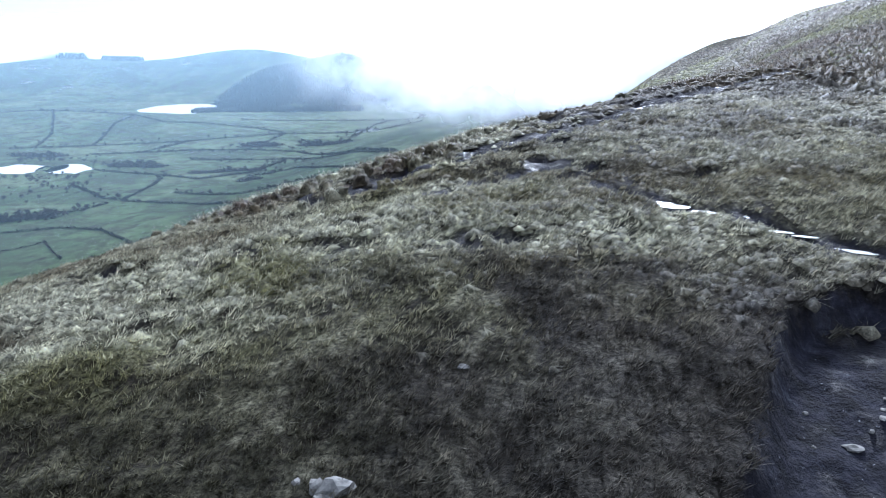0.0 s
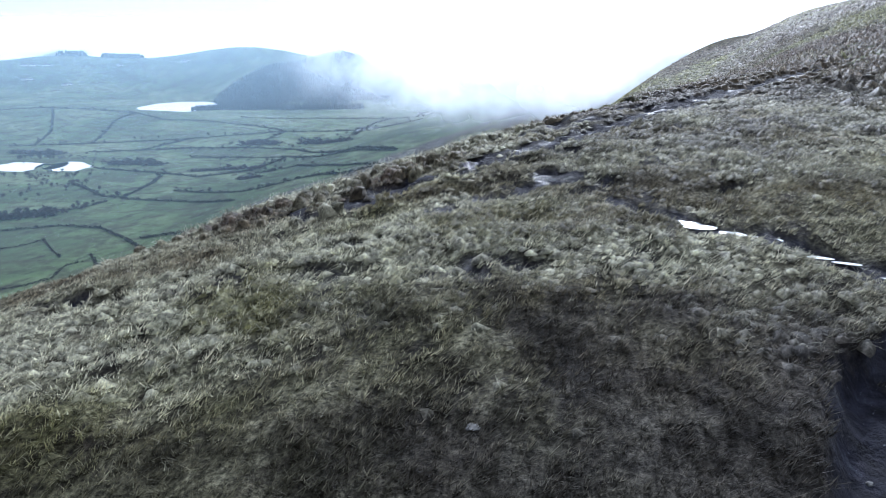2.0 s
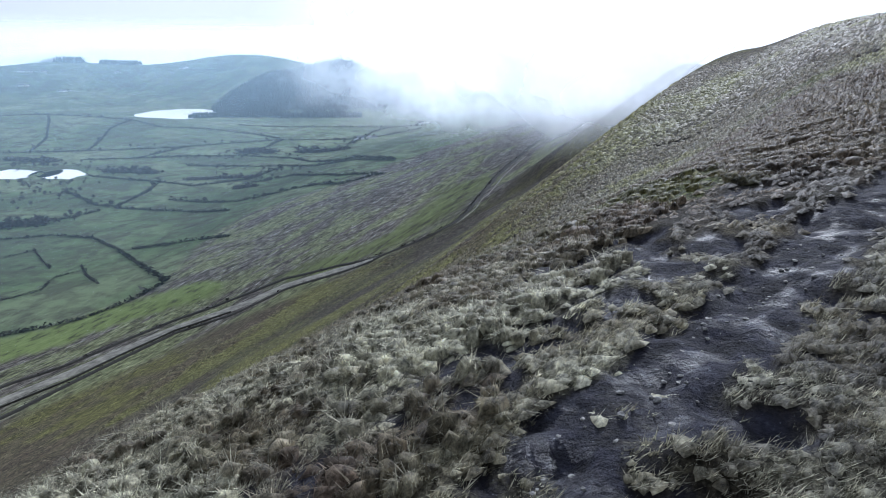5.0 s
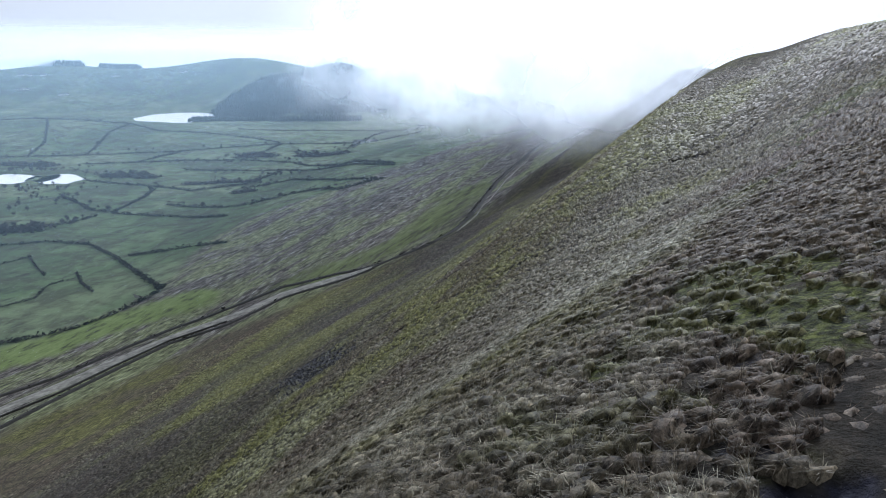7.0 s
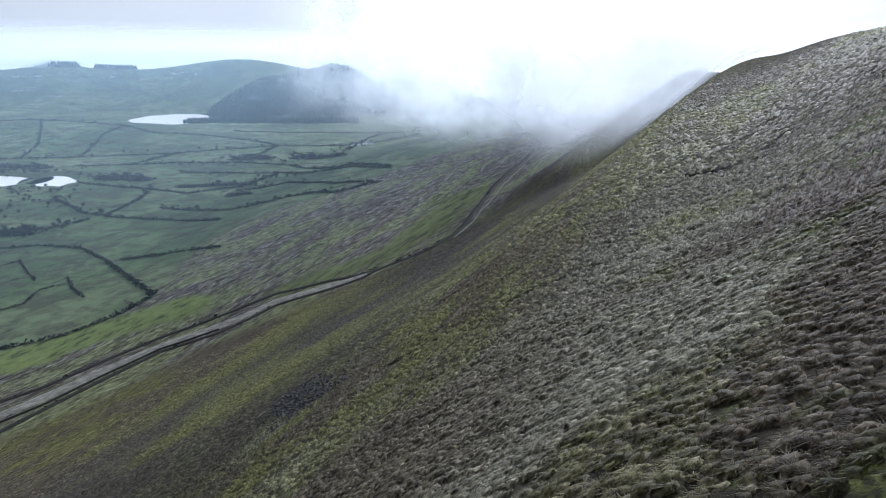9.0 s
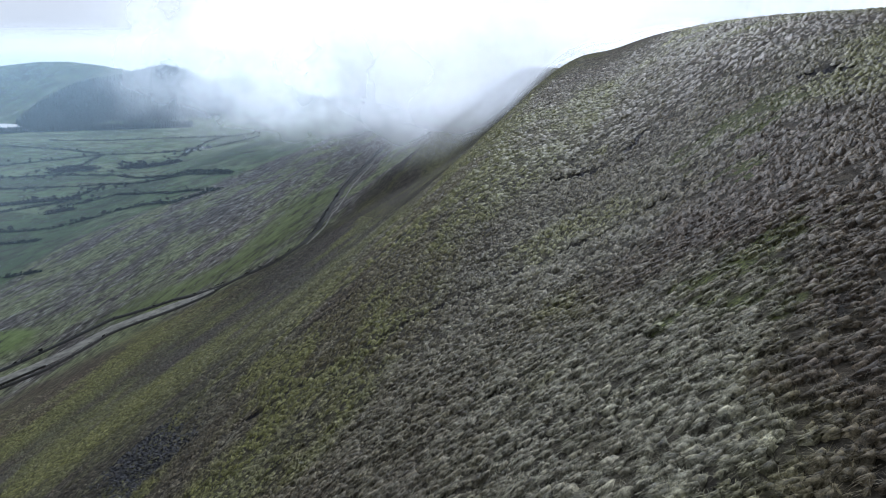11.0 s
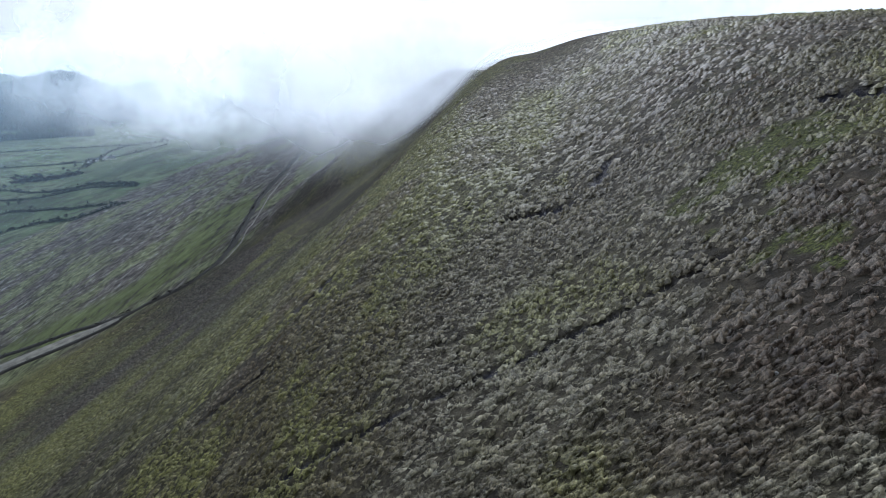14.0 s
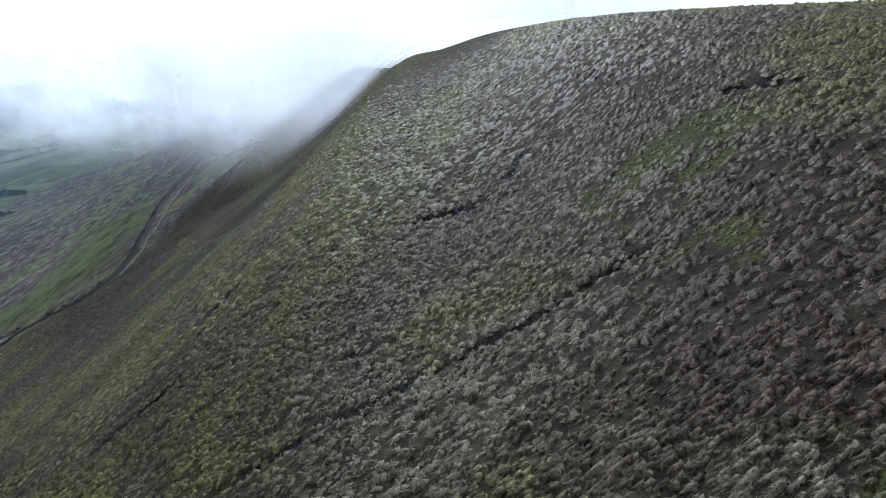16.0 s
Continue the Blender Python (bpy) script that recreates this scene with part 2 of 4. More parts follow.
def zones(x, y):
    """How much of the sward is bleached, green, rusty and mossy: bands that run along the fell side, with ragged edges."""
    s, u = slope_coords(x, y)
    n1, n2, n3 = fbm(s / 9, u / 18, 201, 4) - 0.5, fbm(x / 2.6, y / 2.6, 202, 3) - 0.5, fbm(s / 30, u / 70, 203, 3) - 0.5
    S = s + 26 * n1 + 5 * n2
    far = smooth(y + 4 * n2, 38, 48)
    brow = 2 - 8 * smooth(u, 122, 160)
    pale = smooth(S, brow - 4, brow + 5) * (1 - smooth(S, 24, 42)) * 0.52 * np.clip(0.72 + 2.6 * n1 + 1.6 * n3, 0, 1)
    pale += smooth(S, 42, 60) * (1 - smooth(S, 100, 160)) * 0.4 * smooth(n3 + 0.7 * n1, 0.02, 0.2) + smooth(-S, 14, 24) * 0.15
    green = smooth(S, 28, 40) * (1 - smooth(S, 58, 74)) * smooth(u, 95, 135) + 0.7 * smooth(S, 82, 98) * (1 - smooth(S, 135, 165))
    green += 0.9 * smooth(S, 215, 260) * (1 - smooth(S, 320, 360)) * smooth(u, 220, 330) + 0.9 * smooth(n3 - 0.4 * n1, 0.01, 0.15)
    rust = (1 - smooth(S, -3, 6)) * (1 - smooth(u, 112, 140)) * 0.9 + 0.6 * smooth(n1 - n3, 0.07, 0.22)
    frost = frosted(x, y)
    close = fbm(x / 2.4, y / 2.4, 205, 3) - 0.5
    verge = smooth(s, -5, -3)
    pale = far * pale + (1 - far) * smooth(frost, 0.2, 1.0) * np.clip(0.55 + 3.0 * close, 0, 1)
    green = far * green + (1 - far) * np.clip(smooth(-x + 16 * n2, -5, 6) * (1 - verge) + 2.2 * n3, 0, 1) * 0.75
    rust = far * rust + (1 - far) * np.clip(smooth(x + 10 * n2, 0, 6) * (1 - smooth(y, 15, 19)) * 0.7 + verge * smooth(y, 20, 26) * np.clip(0.5 + 4 * n2, 0, 1), 0, 1)
    moss = flush(x, y)
    for mx, my, r in MOSSES:
        moss = np.maximum(moss, 1 - smooth(np.hypot(x - mx, y - my) / r + 2.4 * n2, 0.55, 1.0))
    heath = (1 - far) * (1 - smooth(frost + 0.5 * close, 0.35, 0.95)) * (0.72 + 0.18 * smooth(x + 6 * n2, -4, 2))
    churn = smooth(-s + 6 * n2, 5, 9) * smooth(y, 21, 27) * (1 - smooth(u, 34, 48)) * (1 - smooth(-s, 22, 30))
    heath = np.maximum(heath, 0.75 * churn * np.clip(0.6 + 3 * n2, 0, 1))
    heath = np.maximum(heath, 0.6 * far * smooth(S, 64, 100) * (1 - smooth(S, 240, 330)) * np.clip(0.8 - 2.5 * n3, 0, 1))
    pale = pale * (1 - 0.45 * churn) * (1 - 0.5 * smooth(u, 135, 200))
    green = green + 0.35 * far * smooth(u, 135, 200) * np.clip(0.5 + 3 * n3, 0, 1)
    return np.clip(pale, 0, 1), np.clip(green, 0, 1), np.clip(rust, 0, 1), moss, heath


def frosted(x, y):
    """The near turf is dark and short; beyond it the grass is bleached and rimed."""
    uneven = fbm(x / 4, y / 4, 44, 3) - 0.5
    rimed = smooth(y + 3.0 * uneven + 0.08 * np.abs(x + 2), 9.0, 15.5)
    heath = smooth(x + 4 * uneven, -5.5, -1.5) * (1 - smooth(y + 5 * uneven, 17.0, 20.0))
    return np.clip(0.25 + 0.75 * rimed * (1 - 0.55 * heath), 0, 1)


def land(x, y):
    z = broad(x, y)
    s, u = slope_coords(x, y)
    for w in WATERS:
        r = round_water(x, y, w)
        z = np.where(r < 1.8, z * smooth(r, 1.1, 1.8) + (1 - smooth(r, 1.1, 1.8)) * (w[5] + 12 * np.clip(r - 1, -0.5, 1)), z)
    near = 1 - smooth(np.hypot(x - 20, y - 90), 150, 420)
    steep = smooth(s, 0, 14)
    lumps = fbm(x / 2.6, y / 2.6, 21, 3) - 0.5
    tuss = np.abs(vnoise(x / 1.15, y / 1.15, 33) - 0.5) + 0.5 * np.abs(vnoise(x / 0.6, y / 0.6, 35) - 0.5)
    near_lumps = 0.20 * (1 - steep) * (vnoise(x / 0.95, y / 0.95, 37) - 0.5)
    z = z + near * (near_lumps + (0.40 + 0.25 * steep) * lumps + (0.22 + 0.42 * steep) * (0.3 - tuss))
    worn = bare(x, y)
    d, k = to_line(x, y, PEAT_PIT)
    z = z - 0.6 * (1 - smooth(d, 2.3, 2.8))
    z = z - worn * (0.20 + 0.55 * (fbm(x / 0.9, y / 0.9, 91, 3) - 0.5))
    for hx, hy, r, depth in HOLLOWS:
        z = z - 0.8 * depth * (1 - smooth(np.hypot(x - hx, y - hy) + 0.9 * (vnoise(x / 0.8, y / 0.8, 47) - 0.5), 0.3 * r, 1.1 * r))
    d, k = to_line(x, y, SHEEP_RUT)
    z = z - 0.5 * (1 - smooth(d, 0.2, 0.8))
    for line in SCARS:
        d, k = to_line(x, y, line)
        z = z - 0.8 * (1 - smooth(d, 0.3, 1.6))
    for p, level in zip(PUDDLES, PUDDLE_LEVELS):
        r = puddle_reach(x, y, p)
        z = np.where(r < 2.2, z * smooth(r, 1.0, 2.2) + (1 - smooth(r, 1.0, 2.2)) * (level - 0.05 + 0.07 * np.clip(r - 0.3, 0, 2)), z)
    return z


# ---- materials ----
def material(name):
    m = bpy.data.materials.new(name)
    m.use_nodes = True
    t = m.node_tree
    return m, t, t.nodes["Principled BSDF"], t.nodes["Material Output"]


def node(t, kind, **sets):
    n = t.nodes.new(kind)
    for key, value in sets.items():
        n.inputs[key.replace("_", " ")].default_value = value
    return n


def ramp(t, source, stops):
    r = t.nodes.new("ShaderNodeValToRGB")
    el = r.color_ramp.elements
    while len(el) < len(stops):
        el.new(0.5)
    for e, (pos, col) in zip(el, stops):
        e.position, e.color = pos, (*col, 1) if len(col) == 3 else col
    t.links.new(source, r.inputs[0])
    return r.outputs[0]


def grey(v):
    return (v, v, v)


def noise_of(t, vec, scale, detail=4.0, rough=0.55):
    n = node(t, "ShaderNodeTexNoise", Scale=scale, Detail=detail, Roughness=rough)
    t.links.new(vec, n.inputs["Vector"])
    return n.outputs[0]


def mix(t, fac, a, b, blend="MIX"):
    m = t.nodes.new("ShaderNodeMix")
    m.data_type, m.blend_type = "RGBA", blend
    for slot, v in ((0, fac), (6, a), (7, b)):
        if isinstance(v, (int, float)):
            m.inputs[slot].default_value = v
        elif isinstance(v, tuple):
            m.inputs[slot].default_value = (*v, 1)
        else:
            t.links.new(v, m.inputs[slot])
    return m.outputs[2]


def attribute(t, name):
    a = t.nodes.new("ShaderNodeAttribute")
    a.attribute_name = name
    return a.outputs["Fac"]


def position(t):
    return t.nodes.new("ShaderNodeNewGeometry").outputs["Position"]


def lengthwise(t, pos, across, along):
    """Coordinates down and along the fell side, so that patches run with it."""
    turned = node(t, "ShaderNodeMapping", Rotation=(0, 0, radians(205.47)))
    t.links.new(pos, turned.inputs[0])
    m = node(t, "ShaderNodeMapping", Scale=(1 / across, 1 / along, 1 / across))
    t.links.new(turned.outputs[0], m.inputs[0])
    return m.outputs[0]


def turf_colour(t, pos, k=1.0):
    """Winter fell grass: brown and olive sward, pale dead tussocks, rusty and mossy patches."""
    mid = noise_of(t, pos, 0.9, 6.0, 0.68)
    tone = lambda stops: ramp(t, mid, [(p, tuple(k * v for v in c)) for p, c in stops])
    brown = tone([(0.32, (0.058, 0.045, 0.029)), (0.5, (0.172, 0.148, 0.092)), (0.68, (0.32, 0.285, 0.19))])
    green = tone([(0.32, (0.070, 0.070, 0.020)), (0.5, (0.215, 0.212, 0.068)), (0.68, (0.36, 0.35, 0.14))])
    rust = tone([(0.32, (0.050, 0.033, 0.024)), (0.5, (0.118, 0.086, 0.060)), (0.68, (0.225, 0.175, 0.128))])
    straw = tone([(0.32, (0.15, 0.133, 0.100)), (0.5, (0.350, 0.338, 0.235)), (0.68, (0.56, 0.55, 0.41))])
    heath = tone([(0.32, (0.022, 0.021, 0.023)), (0.5, (0.066, 0.060, 0.055)), (0.68, (0.130, 0.122, 0.108))])
    moss = tone([(0.34, (0.055, 0.062, 0.012)), (0.62, (0.165, 0.178, 0.036))])
    base = mix(t, attribute(t, "green"), brown, green)
    base = mix(t, attribute(t, "rust"), base, rust)
    base = mix(t, attribute(t, "heath"), base, heath)
    base = mix(t, ramp(t, attribute(t, "pale"), [(0.0, grey(0)), (1.0, grey(0.75))]), base, straw)
    return mix(t, ramp(t, attribute(t, "moss"), [(0.0, grey(0)), (1.0, grey(0.6))]), base, moss)


m_ground, t, bsdf, _ = material("fell_ground")
pos = position(t)
turf = turf_colour(t, pos, 0.6)
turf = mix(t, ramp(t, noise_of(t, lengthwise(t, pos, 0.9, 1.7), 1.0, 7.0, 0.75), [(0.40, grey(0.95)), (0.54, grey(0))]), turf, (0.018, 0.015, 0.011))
tone = noise_of(t, pos, 0.0045, 2.0)
field = ramp(t, tone, [(0.38, (0.062, 0.092, 0.044)), (0.5, (0.092, 0.136, 0.058)), (0.6, (0.135, 0.17, 0.085))])
field = mix(t, ramp(t, noise_of(t, pos, 0.03, 8.0, 0.68), [(0.44, grey(0)), (0.60, grey(0.8))]), field, (0.052, 0.056, 0.034))
field = mix(t, ramp(t, noise_of(t, lengthwise(t, pos, 26, 70), 1.0, 8.0, 0.75), [(0.54, grey(0)), (0.64, grey(0.75))]), field, (0.030, 0.028, 0.024))
field = mix(t, attribute(t, "wood"), field, (0.012, 0.015, 0.012))
rush = noise_of(t, lengthwise(t, pos, 6, 20), 1.0, 8.0, 0.78)
heath = ramp(t, rush, [(0.38, (0.024, 0.020, 0.019)), (0.47, (0.074, 0.064, 0.056)), (0.56, (0.142, 0.130, 0.112)), (0.66, (0.30, 0.30, 0.27))])
bent = ramp(t, rush, [(0.38, (0.036, 0.036, 0.024)), (0.47, (0.120, 0.130, 0.065)), (0.58, (0.180, 0.195, 0.100)), (0.70, (0.30, 0.30, 0.23))])
moor = mix(t, ramp(t, noise_of(t, lengthwise(t, pos, 42, 170), 1.0, 6.0, 0.66), [(0.46, grey(0)), (0.56, grey(1))]), heath, bent)
lush = ramp(t, noise_of(t, lengthwise(t, pos, 10, 40), 1.0, 7.0, 0.7), [(0.38, (0.030, 0.030, 0.018)), (0.47, (0.085, 0.105, 0.034)), (0.62, (0.14, 0.17, 0.058))])
peat = ramp(t, noise_of(t, pos, 1.6, 7.0, 0.7), [(0.36, (0.007, 0.007, 0.011)), (0.50, (0.014, 0.014, 0.023)), (0.62, (0.030, 0.031, 0.048)), (0.78, (0.10, 0.105, 0.12))])
peat = mix(t, ramp(t, noise_of(t, pos, 8.0, 4.0, 0.7), [(0.65, grey(0)), (0.72, grey(0.6))]), peat, (0.34, 0.36, 0.42))
clumps = ramp(t, noise_of(t, lengthwise(t, pos, 2.4, 6.5), 1.0, 6.0, 0.72), [(0.36, grey(0.35)), (0.5, grey(0.95)), (0.66, grey(1.7))])
turf = mix(t, 1.0, turf, ramp(t, noise_of(t, pos, 9.0, 5.0, 0.75), [(0.38, grey(0.3)), (0.5, grey(1.0)), (0.62, grey(1.9))]), "MULTIPLY")
# dark brown litter between tussocks, with the gaps' shade painted in
turf = mix(t, attribute(t, "litter_and_shade"), turf, (0.026, 0.022, 0.015))
col = mix(t, attribute(t, "moor"), turf, moor)
col = mix(t, 1.0, col, clumps, "MULTIPLY")
col = mix(t, attribute(t, "lush"), col, lush)
col = mix(t, attribute(t, "field"), col, field)
cushion = ramp(t, noise_of(t, pos, 3.0, 5.0, 0.65), [(0.40, (0.020, 0.023, 0.009)), (0.52, (0.060, 0.068, 0.018)), (0.64, (0.125, 0.140, 0.034))])
col = mix(t, attribute(t, "moss"), col, cushion)
strip_grass = ramp(t, noise_of(t, lengthwise(t, pos, 9, 22), 1.0, 7.0, 0.7), [(0.38, (0.050, 0.058, 0.026)), (0.47, (0.120, 0.155, 0.046)), (0.66, (0.170, 0.212, 0.072))])
col = mix(t, attribute(t, "strip"), col, strip_grass)
col = mix(t, attribute(t, "bare"), col, peat)
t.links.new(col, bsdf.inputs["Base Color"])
gloss = mix(t, attribute(t, "bare"), grey(0.95), ramp(t, noise_of(t, pos, 0.7, 4.0), [(0.52, grey(0.9)), (0.64, grey(0.38))]))
t.links.new(gloss, bsdf.inputs["Roughness"])
t.links.new(mix(t, attribute(t, "bare"), grey(0.12), grey(0.2)), bsdf.inputs["Specular IOR Level"])
bump = node(t, "ShaderNodeBump", Strength=1.0, Distance=0.35)
t.links.new(noise_of(t, pos, 1.7, 7.0, 0.68), bump.inputs["Height"])
t.links.new(bump.outputs[0], bsdf.inputs["Normal"])

m_grass, t, bsdf, out = material("grass_blades")
pos = position(t)
geo = t.nodes.new("ShaderNodeNewGeometry")
col = turf_colour(t, pos, 1.0)
col = mix(t, ramp(t, attribute(t, "dry"), [(0.15, grey(0)), (0.95, grey(0.85))]), col, (0.69, 0.675, 0.52))
hair = noise_of(t, pos, 4.0, 6.0, 0.8)
col = mix(t, 1.0, col, ramp(t, hair, [(0.38, grey(0.25)), (0.5, grey(1.0)), (0.62, grey(1.9))]), "MULTIPLY")
shag = node(t, "ShaderNodeBump", Strength=0.9, Distance=0.06)
t.links.new(hair, shag.inputs["Height"])
t.links.new(shag.outputs[0], bsdf.inputs["Normal"])
col = mix(t, 1.0, col, ramp(t, geo.outputs["Random Per Island"], [(0.0, grey(0.55)), (0.5, grey(0.92)), (1.0, grey(1.35))]), "MULTIPLY")
t.links.new(col, bsdf.inputs["Base Color"])
bsdf.inputs["Roughness"].default_value = 0.6
bsdf.inputs["Specular IOR Level"].default_value = 0.25
through_blade = t.nodes.new("ShaderNodeBsdfTranslucent")
t.links.new(col, through_blade.inputs["Color"])
part_through = t.nodes.new("ShaderNodeMixShader")
part_through.inputs[0].default_value = 0.42
t.links.new(bsdf.outputs[0], part_through.inputs[1])
t.links.new(through_blade.outputs[0], part_through.inputs[2])
t.links.new(part_through.outputs[0], out.inputs[0])


def plain(name, dark, light, scale, rough=0.85, spec=0.3, bumpy=0.0, metal=0.0):
    m, t, bsdf, _ = material(name)
    pos = position(t)
    t.links.new(ramp(t, noise_of(t, pos, scale, 5.0, 0.6), [(0.32, dark), (0.68, light)]), bsdf.inputs["Base Color"])
    bsdf.inputs["Roughness"].default_value, bsdf.inputs["Specular IOR Level"].default_value = rough, spec
    if bumpy:
        b = node(t, "ShaderNodeBump", Strength=0.6, Distance=bumpy)
        t.links.new(noise_of(t, pos, scale * 2, 5.0, 0.65), b.inputs["Height"])
        t.links.new(b.outputs[0], bsdf.inputs["Normal"])
    return m


m_hedge = plain("hedge_leaf", (0.016, 0.020, 0.012), (0.040, 0.042, 0.024), 0.4)
m_twig = plain("bare_twigs", (0.022, 0.020, 0.017), (0.055, 0.047, 0.037), 0.5)
m_bark = plain("bark", (0.03, 0.025, 0.02), (0.07, 0.06, 0.05), 2.0, bumpy=0.05)
m_pine = plain("conifer_needles", (0.006, 0.011, 0.010), (0.014, 0.022, 0.016), 0.05)
m_stone = plain("gritstone", (0.10, 0.10, 0.10), (0.34, 0.33, 0.31), 6.0, bumpy=0.02)
m_wall = plain("drystone", (0.030, 0.029, 0.027), (0.10, 0.095, 0.085), 1.2, bumpy=0.08)
m_white = plain("whitewash", (0.70, 0.70, 0.68), (0.84, 0.83, 0.80), 0.8)
m_slate = plain("slate_roof", (0.07, 0.075, 0.085), (0.16, 0.165, 0.175), 0.9)
m_pane = plain("window_glass", (0.02, 0.022, 0.025), (0.04, 0.044, 0.05), 1.0, rough=0.1, spec=0.6)
m_track = plain("worn_track", (0.09, 0.085, 0.07), (0.29, 0.275, 0.23), 0.14, bumpy=0.1)
m_ditch = plain("dark_rushes", (0.010, 0.009, 0.008), (0.030, 0.027, 0.020), 0.3)
m_scree = plain("dark_scree", (0.028, 0.028, 0.032), (0.085, 0.085, 0.092), 1.2, bumpy=0.15)
# standing water: the bright sky's reflection is put into a near-white base colour
m_water, t, bsdf, _ = material("sky_white_water")
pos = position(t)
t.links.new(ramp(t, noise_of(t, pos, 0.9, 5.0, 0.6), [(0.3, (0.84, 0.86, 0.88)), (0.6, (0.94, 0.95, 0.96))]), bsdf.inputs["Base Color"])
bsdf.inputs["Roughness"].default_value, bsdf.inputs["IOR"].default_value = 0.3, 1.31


def air(name, colour, scale, soft, lo, hi):
    """Drifting water droplets: scatters the sky's light evenly, and lets the rest through."""
    m, t, bsdf, out = material(name)
    t.nodes.remove(bsdf)
    up, down = t.nodes.new("ShaderNodeCombineXYZ"), t.nodes.new("ShaderNodeCombineXYZ")
    up.inputs[2].default_value, down.inputs[2].default_value = 1, -1
    dif = node(t, "ShaderNodeBsdfDiffuse", Color=(*colour, 1))
    tra = node(t, "ShaderNodeBsdfTranslucent", Color=(*colour, 1))
    t.links.new(up.outputs[0], dif.inputs["Normal"])
    t.links.new(down.outputs[0], tra.inputs["Normal"])
    both = t.nodes.new("ShaderNodeAddShader")
    t.links.new(dif.outputs[0], both.inputs[0])
    t.links.new(tra.outputs[0], both.inputs[1])
    n = noise_of(t, position(t), scale, 5.0, soft)
    r = ramp(t, n, [(lo, grey(0)), (hi, grey(1))])
    mul = t.nodes.new("ShaderNodeMath")
    mul.operation, mul.use_clamp = "MULTIPLY", True
    t.links.new(r, mul.inputs[0])
    t.links.new(attribute(t, "thickness"), mul.inputs[1])
    clear = t.nodes.new("ShaderNodeBsdfTransparent")
    fin = t.nodes.new("ShaderNodeMixShader")
    t.links.new(mul.outputs[0], fin.inputs[0])
    t.links.new(clear.outputs[0], fin.inputs[1])
    t.links.new(both.outputs[0], fin.inputs[2])
    t.links.new(fin.outputs[0], out.inputs[0])
    return m


m_haze = air("valley_haze", (0.36, 0.50, 0.62), 0.002, 0.5, 0.0, 0.05)
m_veil = air("distant_haze", (0.80, 0.86, 0.92), 0.002, 0.5, 0.0, 0.05)
m_mist = air("hill_mist", (0.74, 0.77, 0.81), 0.006, 0.55, 0.32, 0.55)


# ---- ground ----
def grid_mesh(name, X, Y, Z):
    r, c = X.shape
    v = np.stack([X, Y, Z], -1).reshape(-1, 3).astype(np.float32)
    i = (np.arange(r - 1)[:, None] * c + np.arange(c - 1)[None, :]).ravel()
    q = np.stack([i, i + 1, i + c + 1, i + c], 1).astype(np.int32)
    me = bpy.data.meshes.new(name)
    me.vertices.add(len(v)), me.loops.add(q.size), me.polygons.add(len(q))
    me.vertices.foreach_set("co", v.ravel())
    me.loops.foreach_set("vertex_index", q.ravel())
    me.polygons.foreach_set("loop_start", np.arange(0, q.size, 4, dtype=np.int32))
    me.polygons.foreach_set("use_smooth", np.ones(len(q), bool))
    me.update(calc_edges=True)
    return me


def mark(me, name, values):
    me.attributes.new(name, "FLOAT", "POINT").data.foreach_set("value", np.asarray(values, np.float32).ravel())


def steps(lo, hi, step, growth, reach_lo, reach_hi):
    mid = np.arange(lo, hi, step)

    def out(reach):
        d, k = [], step
        total = 0.0
        while total < reach:
            k *= 1 + growth
            total += k
            d.append(total)
        return np.array(d)
    return np.concatenate([lo - out(reach_lo)[::-1], mid, mid[-1] + out(reach_hi)])


def ladder(lo, hi, step, back, ahead, reach):
    a, b = steps(lo, hi, step, back, reach, 0.1), steps(lo, hi, step, ahead, 0.1, reach + 200)
    return np.unique(np.round(np.concatenate([a[a < lo + 0.01], b[b > lo - 0.01]]), 4))


def on_knoll(x, y):
    ragged = 0.5 * (fbm(x / 120, y / 120, 81) - 0.5)
    return (((x + 455) / 300) ** 2 + ((y - 3400) / 330) ** 2 + ragged < 1) | (((x + 800) / 240) ** 2 + ((y - 3330) / 270) ** 2 + ragged < 1)


def in_belt(x, y):
    return (np.abs(y - 2935 - 0.05 * (x + 700)) < 42 + 20 * (fbm(x / 60, y / 60, 7) - 0.5)) & (x > -1020) & (x < -330)


MOOR_EDGE = [(-700, 480), (-430, 640), (-309, 770), (-326, 985), (-297, 1118), (-207, 1174), (-88, 1352), (20, 1481), (127, 1673), (300, 2100), (500, 2700)]
STRIP_LINE = [(-520, 560), (-440, 610), (-390, 640), (-330, 690), (-262, 712)]
# the stretch of fell side where the tussocks stand thickest
TUSSOCK_LINE = [(0, -5), (-0.5, 22), (0, 42), (-1, 60), (2, 80), (5, 94), (12, 108)]
LUSH_LINE = [(-135, 700), (-72, 715), (-40, 735), (-15, 770), (5, 840), (30, 940)]

def finer(a, lo, hi, step):
    return np.concatenate([a[a < lo], np.arange(lo, hi, step), a[a >= hi]])


S, U = np.meshgrid(finer(ladder(-40, 44, 0.62, 0.06, 0.0225, 5000), -20, 4, 0.26), finer(ladder(-14, 165, 0.66, 0.07, 0.0225, 5000), -12, 32, 0.28), indexing="ij")
S, U = S[:, ::-1], U[:, ::-1]
S = S[::-1]
U = U[::-1]
GX, GY = from_slope(S, U)
me = grid_mesh("ground", GX, GY, land(GX, GY))
edge = fbm(GX / 90, GY / 90, 3) - 0.5
fine = fbm(GX / 12, GY / 12, 13) - 0.5
foot = np.interp(U, [0, 280, 420, 510, 560, 700], [470, 430, 390, 335, 270, 235])
mark(me, "moor", smooth(S + 40 * edge + 10 * fine - foot, -20, 25))
